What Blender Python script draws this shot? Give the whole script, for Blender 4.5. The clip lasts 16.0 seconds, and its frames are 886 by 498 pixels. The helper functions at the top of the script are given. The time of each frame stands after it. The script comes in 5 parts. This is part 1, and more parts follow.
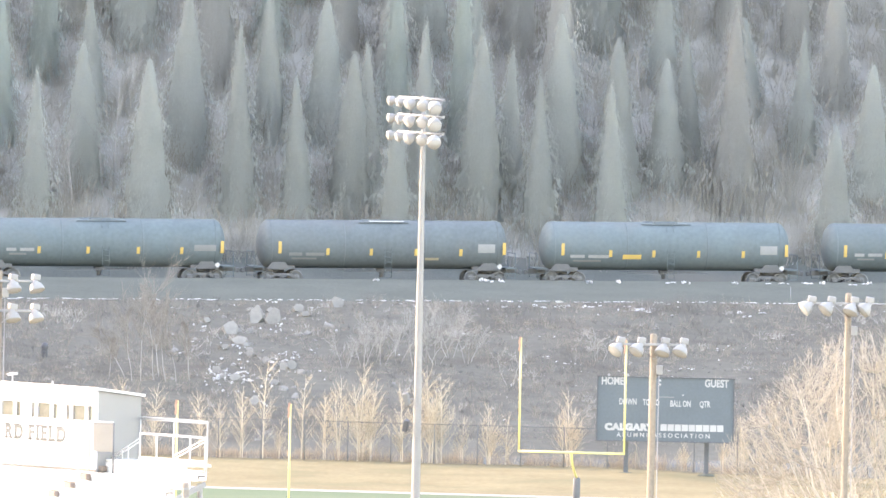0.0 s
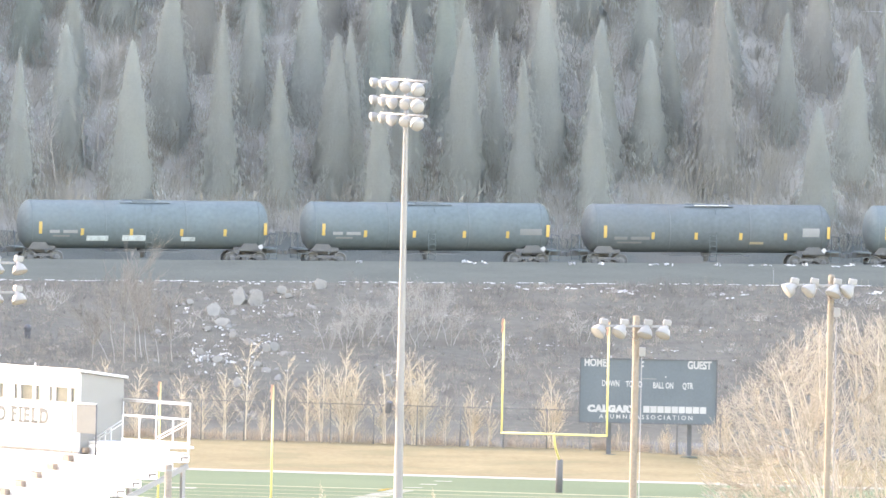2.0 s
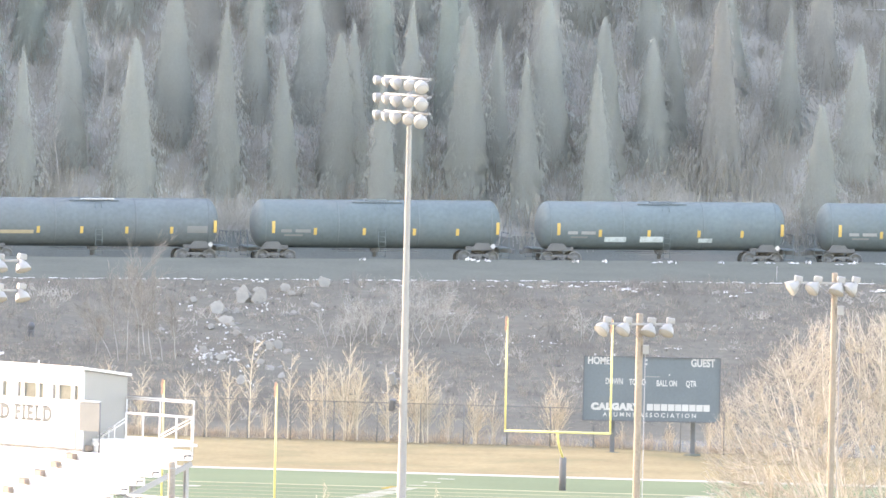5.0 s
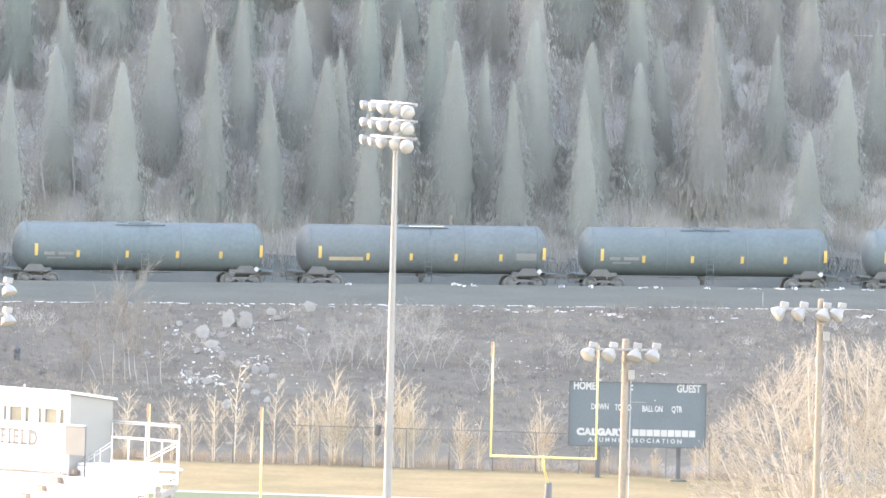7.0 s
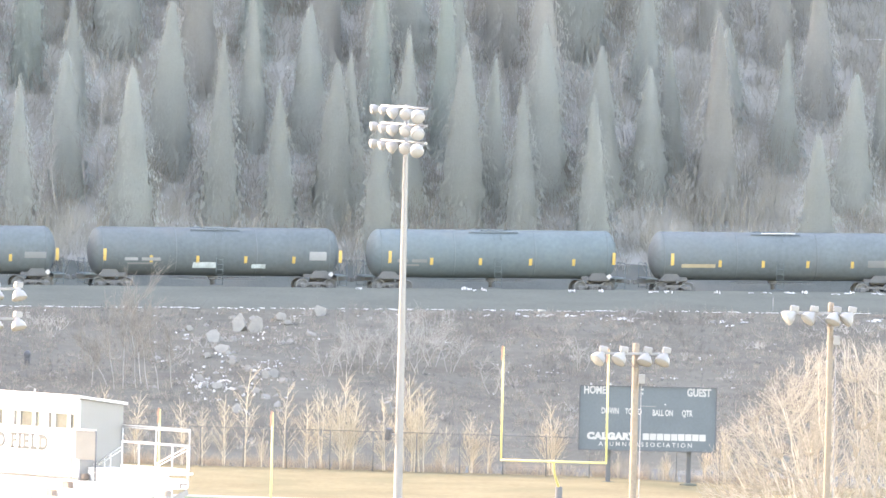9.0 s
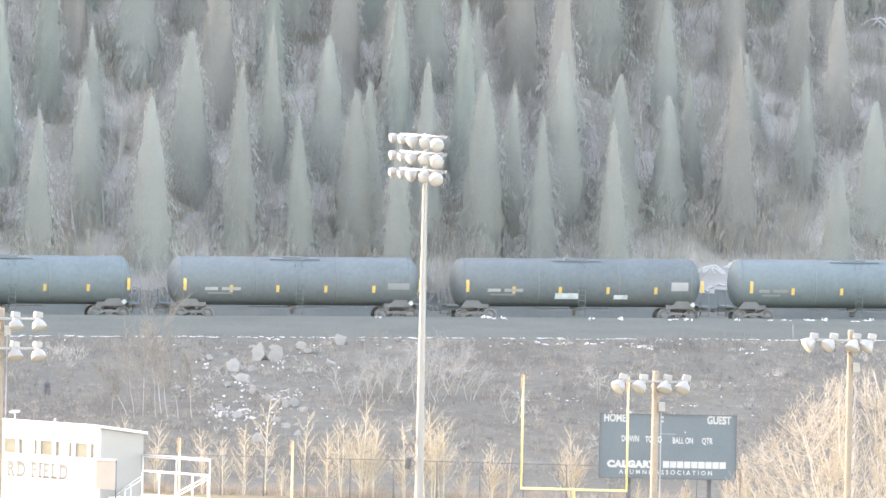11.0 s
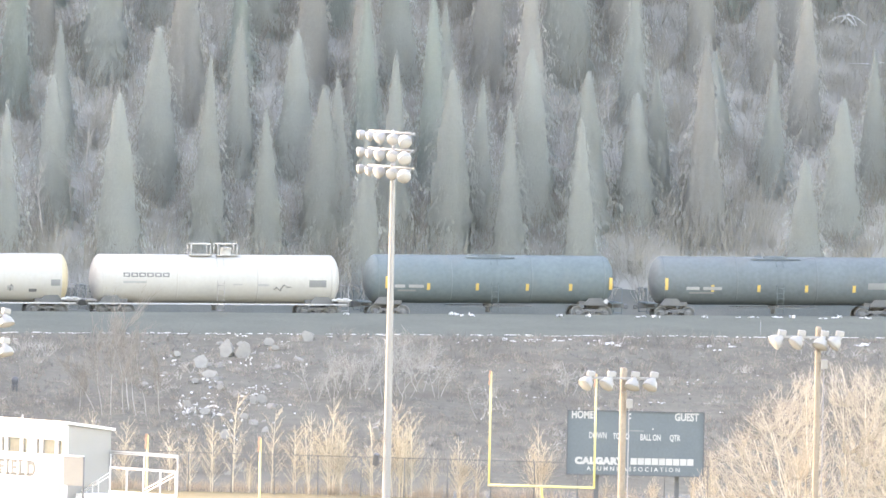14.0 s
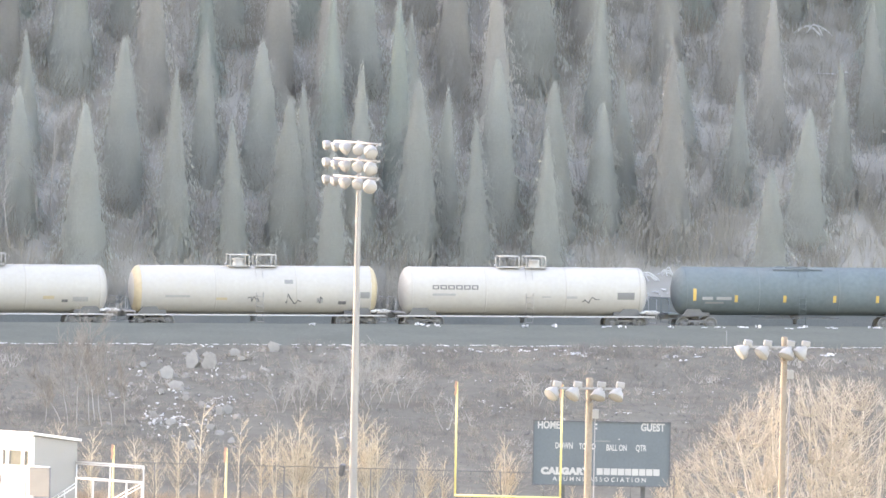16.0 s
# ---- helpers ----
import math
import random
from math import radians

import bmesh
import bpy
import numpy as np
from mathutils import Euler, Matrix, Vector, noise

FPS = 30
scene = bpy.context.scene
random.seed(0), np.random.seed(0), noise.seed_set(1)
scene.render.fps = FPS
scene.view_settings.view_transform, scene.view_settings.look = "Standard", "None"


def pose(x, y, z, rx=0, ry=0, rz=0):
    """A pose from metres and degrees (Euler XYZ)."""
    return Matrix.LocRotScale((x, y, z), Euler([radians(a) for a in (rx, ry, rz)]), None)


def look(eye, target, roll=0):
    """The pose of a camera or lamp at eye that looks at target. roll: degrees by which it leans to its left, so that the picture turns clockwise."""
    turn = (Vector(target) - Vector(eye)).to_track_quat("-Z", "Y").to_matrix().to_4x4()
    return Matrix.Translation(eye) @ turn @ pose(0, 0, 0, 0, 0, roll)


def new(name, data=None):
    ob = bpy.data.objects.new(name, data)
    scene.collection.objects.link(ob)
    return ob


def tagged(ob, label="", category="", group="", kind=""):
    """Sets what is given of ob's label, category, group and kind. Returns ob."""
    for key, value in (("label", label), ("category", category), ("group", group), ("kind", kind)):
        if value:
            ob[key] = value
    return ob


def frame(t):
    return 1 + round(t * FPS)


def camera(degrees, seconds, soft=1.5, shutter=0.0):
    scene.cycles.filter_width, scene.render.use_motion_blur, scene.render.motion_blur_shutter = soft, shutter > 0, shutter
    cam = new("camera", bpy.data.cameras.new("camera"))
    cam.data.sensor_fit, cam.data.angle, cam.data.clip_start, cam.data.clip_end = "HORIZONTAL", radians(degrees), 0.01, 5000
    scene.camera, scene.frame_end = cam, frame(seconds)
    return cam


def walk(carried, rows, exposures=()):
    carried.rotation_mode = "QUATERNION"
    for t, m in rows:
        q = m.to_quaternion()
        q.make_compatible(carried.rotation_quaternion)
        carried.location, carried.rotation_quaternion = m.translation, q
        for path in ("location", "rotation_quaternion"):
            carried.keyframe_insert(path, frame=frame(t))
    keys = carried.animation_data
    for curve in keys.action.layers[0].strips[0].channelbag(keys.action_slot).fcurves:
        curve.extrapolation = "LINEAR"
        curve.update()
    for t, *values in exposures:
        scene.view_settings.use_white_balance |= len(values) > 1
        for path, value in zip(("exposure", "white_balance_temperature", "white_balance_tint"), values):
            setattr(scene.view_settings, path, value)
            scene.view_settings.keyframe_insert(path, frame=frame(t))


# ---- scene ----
# camera: long lens, handheld on a hillside
LENS = 1.9153
EYE = 58.0
cam = camera(LENS, 16.0, soft=1.6)
AIM = [
    (0.0, 0.0266, -1.8126, -1.21), (0.5, 0.0116, -1.8237, -1.22), (1.0, 0.0056, -1.8346, -1.21),
    (1.5, -0.0079, -1.8394, -1.23), (2.0, -0.0114, -1.8513, -1.22), (2.5, -0.0069, -1.8857, -1.18),
    (3.0, 0.0020, -1.9151, -1.20), (3.5, 0.0099, -1.9060, -1.22), (4.0, 0.0104, -1.8703, -1.21),
    (4.2, 0.0013, -1.8588, -1.20), (5.2, -0.0080, -1.8560, -1.24), (6.3, -0.0225, -1.8640, -1.28),
    (6.5, -0.0153, -1.8551, -1.29), (7.0, -0.0328, -1.8016, -1.38), (7.5, -0.0981, -1.7774, -1.53),
    (8.0, -0.1730, -1.8014, -1.60), (8.5, -0.0872, -1.8102, -1.51), (9.0, -0.0106, -1.7929, -1.33),
    (9.2, 0.0071, -1.7868, -1.30), (10.2, 0.0300, -1.7520, -1.20), (11.3, 0.0336, -1.7304, -1.14),
    (11.5, 0.0185, -1.7444, -1.16), (12.0, 0.0013, -1.7602, -1.16), (12.5, -0.0248, -1.7545, -1.17),
    (13.0, -0.0338, -1.7489, -1.17), (13.5, -0.0318, -1.7381, -1.14), (14.0, -0.0368, -1.7380, -1.19),
    (14.5, -0.0485, -1.7373, -1.18), (15.0, -0.0755, -1.7160, -1.17), (15.5, -0.0983, -1.7025, -1.18),
    (16.0, -0.1101, -1.7141, -1.14),
]
EXPOSURE = [(0.0, 3.53, 8250, 22), (4.0, 3.43, 8250, 22), (6.5, 3.51, 8250, 22), (9.0, 3.59, 8250, 22), (11.5, 3.61, 8500, 22), (13.5, 3.61, 8500, 22), (14.5, 3.53, 8500, 23), (16.0, 3.36, 8500, 24)]
walk(cam, [(t, pose(0, 0, EYE, 90 + pitch + 0.005, 0, yaw + 0.0017) @ pose(0, 0, 0, 0, 0, -roll)) for t, yaw, pitch, roll in AIM], EXPOSURE)

# daylight: low winter sun from the left, pale sky
SUN_DIR = Vector((-0.82, 0.46, 0.345)).normalized()
world = bpy.data.worlds.new("sky")
scene.world = world
world.use_nodes = True
sky = world.node_tree.nodes.new("ShaderNodeTexSky")
sky.sky_type = "NISHITA"
sky.sun_disc = False
sky.sun_elevation = math.asin(SUN_DIR.z)
sky.sun_rotation = math.atan2(SUN_DIR.x, SUN_DIR.y)
sky.dust_density = 1.0
sky.air_density = 1.0
sky.ozone_density = 0.3
background = world.node_tree.nodes["Background"]
world.node_tree.links.new(sky.outputs["Color"], background.inputs["Color"])
background.inputs["Strength"].default_value = 0.15
sun_data = bpy.data.lights.new("sun", "SUN")
sun_data.energy, sun_data.angle, sun_data.color = 0.72, radians(2.5), (1.0, 0.94, 0.86)
sun = new("sun", sun_data)
sun.matrix_world = look(SUN_DIR * 300, (0, 0, 0))


# ---- materials ----
def mat(name, color, rough=0.7, metal=0.0, var=0.18, scale=1.5, fine=25.0, bump=0.15, stain=None, stain_amount=0.0,
        stain_scale=0.6, island=0.0, haze_sheen=0.0, thin=0.0, spec=0.3):
    """A surface with two scales of variation, fine relief and optional stains of another colour."""
    m = bpy.data.materials.new(name)
    m.use_nodes = True
    n, l = m.node_tree.nodes, m.node_tree.links
    b = n["Principled BSDF"]
    tc = n.new("ShaderNodeTexCoord")
    big = n.new("ShaderNodeTexNoise")
    big.inputs["Scale"].default_value, big.inputs["Detail"].default_value = scale, 5
    small = n.new("ShaderNodeTexNoise")
    small.inputs["Scale"].default_value, small.inputs["Detail"].default_value = fine, 3
    l.new(tc.outputs["Object"], big.inputs["Vector"])
    l.new(tc.outputs["Object"], small.inputs["Vector"])
    add = n.new("ShaderNodeMath")
    add.operation = "ADD"
    l.new(big.outputs["Fac"], add.inputs[0])
    l.new(small.outputs["Fac"], add.inputs[1])
    ramp = n.new("ShaderNodeMapRange")
    ramp.inputs["From Min"].default_value, ramp.inputs["From Max"].default_value = 0.6, 1.4
    ramp.inputs["To Min"].default_value, ramp.inputs["To Max"].default_value = 1 - var, 1 + var
    l.new(add.outputs[0], ramp.inputs["Value"])
    factor = ramp.outputs["Result"]
    if island:
        geo = n.new("ShaderNodeNewGeometry")
        r2 = n.new("ShaderNodeMapRange")
        r2.inputs["To Min"].default_value, r2.inputs["To Max"].default_value = 1 - island, 1 + island
        l.new(geo.outputs["Random Per Island"], r2.inputs["Value"])
        mu = n.new("ShaderNodeMath")
        mu.operation = "MULTIPLY"
        l.new(factor, mu.inputs[0])
        l.new(r2.outputs["Result"], mu.inputs[1])
        factor = mu.outputs[0]
    info = n.new("ShaderNodeObjectInfo")
    r3 = n.new("ShaderNodeMapRange")
    r3.inputs["To Min"].default_value, r3.inputs["To Max"].default_value = 0.93, 1.07
    l.new(info.outputs["Random"], r3.inputs["Value"])
    m3 = n.new("ShaderNodeMath")
    m3.operation = "MULTIPLY"
    l.new(factor, m3.inputs[0])
    l.new(r3.outputs["Result"], m3.inputs[1])
    tint = n.new("ShaderNodeVectorMath")
    tint.operation = "SCALE"
    tint.inputs[0].default_value = color
    l.new(m3.outputs[0], tint.inputs["Scale"])
    out = tint.outputs["Vector"]
    if stain:
        s = n.new("ShaderNodeTexNoise")
        s.inputs["Scale"].default_value, s.inputs["Detail"].default_value = stain_scale, 6
        l.new(tc.outputs["Object"], s.inputs["Vector"])
        sr = n.new("ShaderNodeMapRange")
        sr.inputs["From Min"].default_value, sr.inputs["From Max"].default_value = 0.5, 0.68
        sr.inputs["To Max"].default_value = stain_amount
        l.new(s.outputs["Fac"], sr.inputs["Value"])
        mix = n.new("ShaderNodeMix")
        mix.data_type = "RGBA"
        l.new(sr.outputs["Result"], mix.inputs[0])
        l.new(out, mix.inputs[6])
        mix.inputs[7].default_value = (*stain, 1)
        out = mix.outputs[2]
    l.new(out, b.inputs["Base Color"])
    b.inputs["Roughness"].default_value, b.inputs["Metallic"].default_value = rough, metal
    b.inputs["Specular IOR Level"].default_value = spec
    # pale sheen that imitates a veil of haze on far surfaces
    if haze_sheen:
        b.inputs["Sheen Weight"].default_value, b.inputs["Sheen Roughness"].default_value = haze_sheen, 1.0
    if thin:
        tr = n.new("ShaderNodeBsdfTranslucent")
        l.new(out, tr.inputs["Color"])
        mx = n.new("ShaderNodeMixShader")
        mx.inputs["Fac"].default_value = thin
        l.new(b.outputs["BSDF"], mx.inputs[1])
        l.new(tr.outputs["BSDF"], mx.inputs[2])
        l.new(mx.outputs["Shader"], n["Material Output"].inputs["Surface"])
    if bump:
        bp = n.new("ShaderNodeBump")
        bp.inputs["Strength"].default_value, bp.inputs["Distance"].default_value = bump, 0.05
        l.new(small.outputs["Fac"], bp.inputs["Height"])
        l.new(bp.outputs["Normal"], b.inputs["Normal"])
    return m


M_DRYGRASS = mat("dry_grass", (0.187, 0.162, 0.108), 0.95, var=0.2, scale=0.25, fine=3.0, bump=0.6, stain=(0.155, 0.146, 0.0972), stain_amount=0.8, stain_scale=0.2, spec=0.0)
M_TURF = mat("artificial_turf", (0.126, 0.157, 0.11), 0.9, var=0.12, scale=0.06, fine=4.0, bump=0.3, stain=(0.144, 0.167, 0.115), stain_amount=0.6, stain_scale=0.08, spec=0.0)
M_LINE = mat("line_paint", (0.288, 0.288, 0.27), 0.8, var=0.1, spec=0.0)
M_GOALLINE = mat("yellowish_line_paint", (0.225, 0.229, 0.166), 0.8, var=0.1, spec=0.0)
M_GOLDLINE = mat("gold_line_paint", (0.27, 0.198, 0.054), 0.8, var=0.1, spec=0.0)
M_BANK = mat("bank_soil", (0.132, 0.128, 0.112), 0.95, var=0.22, scale=0.15, fine=1.6, bump=0.8, stain=(0.112, 0.105, 0.0927), stain_amount=0.85, stain_scale=0.3, haze_sheen=0.0, spec=0.0)
M_PATH = mat("gravel_path", (0.11, 0.118, 0.106), 0.95, var=0.15, scale=0.2, fine=4.0, bump=0.5, spec=0.0)
M_BALLAST = mat("ballast", (0.107, 0.114, 0.104), 0.95, var=0.15, scale=0.3, fine=7.0, bump=0.9, stain=(0.15, 0.142, 0.125), stain_amount=0.7, stain_scale=0.22, haze_sheen=0.0, spec=0.0)
# floor colour lifted to stand in for haze between the far trees
M_HILL = mat("hazed_forest_floor", (0.272, 0.26, 0.237), 0.95, var=0.12, scale=0.08, fine=1.2, bump=0.3, stain=(0.225, 0.208, 0.187), stain_amount=0.6, stain_scale=0.05, haze_sheen=0.0, spec=0.0)
M_WATER = mat("river_water", (0.18, 0.216, 0.234), 0.12, var=0.1, scale=0.1, fine=2.0, bump=0.2)
M_SNOW = mat("old_snow", (0.468, 0.468, 0.464), 0.85, var=0.12, scale=0.8, fine=6.0, bump=0.4)
M_ICE = mat("river_ice", (0.297, 0.304, 0.314), 0.4, var=0.1, scale=0.8, fine=5.0, bump=0.2)
M_ROCK = mat("limestone", (0.23, 0.223, 0.209), 0.9, var=0.15, scale=0.7, fine=5.0, bump=0.6, stain=(0.144, 0.144, 0.144), stain_amount=0.5, stain_scale=0.8, spec=0.0)
M_STEEL_WHITE = mat("galvanised_steel", (0.243, 0.241, 0.243), 0.45, 0.25, var=0.06, scale=1.0, fine=10, bump=0.05)
M_WHITE = mat("white_paint", (0.467, 0.463, 0.458), 0.5, var=0.06, scale=1.2, fine=12, bump=0.06, stain=(0.212, 0.207, 0.198), stain_amount=0.25, stain_scale=1.0)
M_RAIL = mat("white_rail_paint", (0.54, 0.535, 0.522), 0.5, var=0.05, scale=1.2, fine=12, bump=0.03)
M_LAMP = mat("lamp_white", (0.262, 0.259, 0.254), 0.4, var=0.05, fine=8, bump=0.03)
M_GLASS_LENS = mat("lamp_lens", (0.36, 0.36, 0.36), 0.15, var=0.05, bump=0.0)
M_WOOD = mat("weathered_pole_wood", (0.235, 0.198, 0.16), 0.85, var=0.22, scale=0.6, fine=9, bump=0.5, stain=(0.23, 0.171, 0.122), stain_amount=0.6)
M_WOOD_GREY = mat("grey_post_wood", (0.234, 0.207, 0.18), 0.9, var=0.25, scale=0.8, fine=9, bump=0.5)
M_YELLOW = mat("goal_yellow", (0.648, 0.558, 0.234), 0.45, var=0.06, bump=0.04)
M_ORANGE = mat("orange_ribbon", (0.4, 0.235, 0.17), 0.7, var=0.1, bump=0.1)
M_PAD = mat("grey_post_pad", (0.126, 0.126, 0.137), 0.75, var=0.1, bump=0.1)
M_BOARD = mat("scoreboard_panel", (0.115, 0.136, 0.152), 0.45, var=0.1, scale=0.6, fine=8, bump=0.04, spec=0.1)
M_LETTER = mat("white_lettering", (0.36, 0.36, 0.36), 0.6, var=0.03, bump=0.0)
M_BLUELETTER = mat("navy_lettering", (0.165, 0.168, 0.165), 1.0, var=0.05, bump=0.0, spec=0.0)
M_DARKSTEEL = mat("dark_steel", (0.0945, 0.101, 0.112), 0.5, 0.3, var=0.15, bump=0.1)
M_FENCE = mat("fence_wire", (0.135, 0.137, 0.139), 0.8, 0.0, var=0.1, bump=0.0, spec=0.0)
M_GREYPANEL = mat("grey_siding", (0.238, 0.232, 0.223), 0.6, var=0.06, scale=0.6, bump=0.06)
M_SMOKEPANEL = mat("smoked_panel", (0.2, 0.2, 0.19), 0.3, var=0.06, bump=0.02, spec=0.1)
M_WINDOW = mat("window_interior", (0.155, 0.155, 0.132), 0.25, var=0.2, scale=2, bump=0.02, spec=0.1)
M_ALU = mat("bleacher_aluminium", (0.627, 0.627, 0.627), 0.5, 0.1, var=0.06, scale=0.8, fine=10, bump=0.05)
M_STRINGER = mat("stringer_steel", (0.234, 0.234, 0.238), 0.5, 0.3, var=0.1, bump=0.05)
M_BROWNSTEP = mat("brown_step", (0.234, 0.189, 0.153), 0.8, var=0.2, bump=0.2)
M_TWIG_SUN = mat("pale_branch_bark", (0.327, 0.295, 0.25), 0.85, var=0.2, scale=1.0, fine=9, bump=0.2, island=0.2)
M_TRUNK_SUN = mat("pale_trunk_bark", (0.44, 0.4, 0.345), 0.85, var=0.2, scale=1.0, fine=9, bump=0.3)
M_ASPEN = mat("golden_aspen_bark", (0.504, 0.443, 0.353), 0.85, var=0.2, scale=1.0, fine=9, bump=0.2, spec=0.1)
M_ASPEN_TWIG = mat("golden_aspen_twigs", (0.414, 0.351, 0.266), 0.85, var=0.2, scale=1.0, fine=9, bump=0.0, island=0.25, spec=0.1)
M_UNDERGROWTH = mat("tan_undergrowth_twigs", (0.288, 0.234, 0.18), 0.9, var=0.2, bump=0.0, island=0.2, spec=0.1)
M_TWIG_GREY = mat("grey_twigs", (0.153, 0.147, 0.142), 0.9, var=0.2, bump=0.0, island=0.1, haze_sheen=0.0)
M_TWIG_BROWN = mat("brown_twigs", (0.222, 0.2, 0.176), 0.9, var=0.2, bump=0.0, island=0.1, haze_sheen=0.0)
# hill brush is lighter than real twigs, with haze put into its colour
M_TWIG_HILL = mat("hazed_hill_twigs", (0.305, 0.289, 0.257), 0.9, var=0.1, bump=0.0, island=0.04, haze_sheen=0.0)
M_TWIG_PALE = mat("pale_shrub_twigs", (0.297, 0.286, 0.268), 0.9, var=0.15, bump=0.0, island=0.1, haze_sheen=0.0)
# conifer bark and needles paled far past their own colour to imitate haze
M_HAZED_BARK = mat("hazed_conifer_bark", (0.353, 0.34, 0.328), 0.9, var=0.2, fine=8, bump=0.4, haze_sheen=0.0)
M_BIRCH = mat("birch_bark", (0.324, 0.308, 0.292), 0.8, var=0.2, fine=8, bump=0.2, haze_sheen=0.0)
M_HAZED_NEEDLE = mat("hazed_conifer_needles", (0.38, 0.397, 0.376), 0.85, var=0.06, scale=0.5, fine=6, bump=0.0, island=0.03, haze_sheen=0.0, thin=0.62, spec=0.0)
M_HAZED_NEEDLE2 = mat("dull_hazed_needles", (0.397, 0.395, 0.374), 0.85, var=0.06, scale=0.5, fine=6, bump=0.0, island=0.03, haze_sheen=0.0, thin=0.62, spec=0.0)
M_HAZED_NEEDLE3 = mat("green_hazed_needles", (0.366, 0.401, 0.376), 0.85, var=0.06, scale=0.5, fine=6, bump=0.0, island=0.03, haze_sheen=0.0, thin=0.62, spec=0.0)
M_TANK = mat("dark_blue_grey_tank_paint", (0.108, 0.135, 0.144), 0.62, var=0.14, scale=0.5, fine=4, bump=0.03, stain=(0.139, 0.151, 0.153), stain_amount=0.45, stain_scale=0.35, haze_sheen=0.0, spec=0.12)
M_TANK_DARK = mat("dusty_black_tank_paint", (0.108, 0.127, 0.135), 0.62, var=0.15, scale=0.5, fine=4, bump=0.03, stain=(0.128, 0.131, 0.13), stain_amount=0.4, stain_scale=0.35, haze_sheen=0.0, spec=0.12)
M_TANK_WHITE = mat("white_tank_paint", (0.337, 0.327, 0.307), 0.45, var=0.06, scale=0.5, fine=4, bump=0.03, stain=(0.333, 0.313, 0.279), stain_amount=0.4, stain_scale=0.4, spec=0.15)
M_TANK_CREAM = mat("yellowed_tank_end", (0.36, 0.302, 0.207), 0.5, var=0.12, scale=0.8, fine=4, bump=0.03)
# grime tone, plus a little sheen in place of haze
M_UNDER = mat("grimy_underframe", (0.08, 0.0828, 0.0845), 0.8, 0.1, var=0.15, bump=0.2, haze_sheen=0.15, spec=0.1)
M_WHEEL = mat("wheel_steel", (0.15, 0.154, 0.155), 0.7, 0.1, var=0.15, bump=0.05, spec=0.1)
M_STRIPE = mat("yellow_reflector", (0.504, 0.342, 0.112), 0.5, var=0.08, bump=0.0)
M_STENCIL = mat("pale_stencil", (0.261, 0.265, 0.265), 0.7, var=0.15, bump=0.0)
M_PLACARD = mat("white_placard", (0.396, 0.396, 0.396), 0.5, var=0.03, bump=0.0)
M_GREYSIGN = mat("grey_sign", (0.18, 0.184, 0.184), 0.6, var=0.1, bump=0.0)
M_BLACKMARK = mat("faded_black_marking", (0.108, 0.108, 0.113), 0.7, var=0.25, scale=3, bump=0.0)
M_PALEMARK = mat("pale_grey_graffiti", (0.45, 0.504, 0.522), 0.7, var=0.35, scale=2.5, fine=9, bump=0.0)
M_RUST = mat("rusty_rail", (0.126, 0.122, 0.121), 0.6, 0.4, var=0.2, bump=0.2)


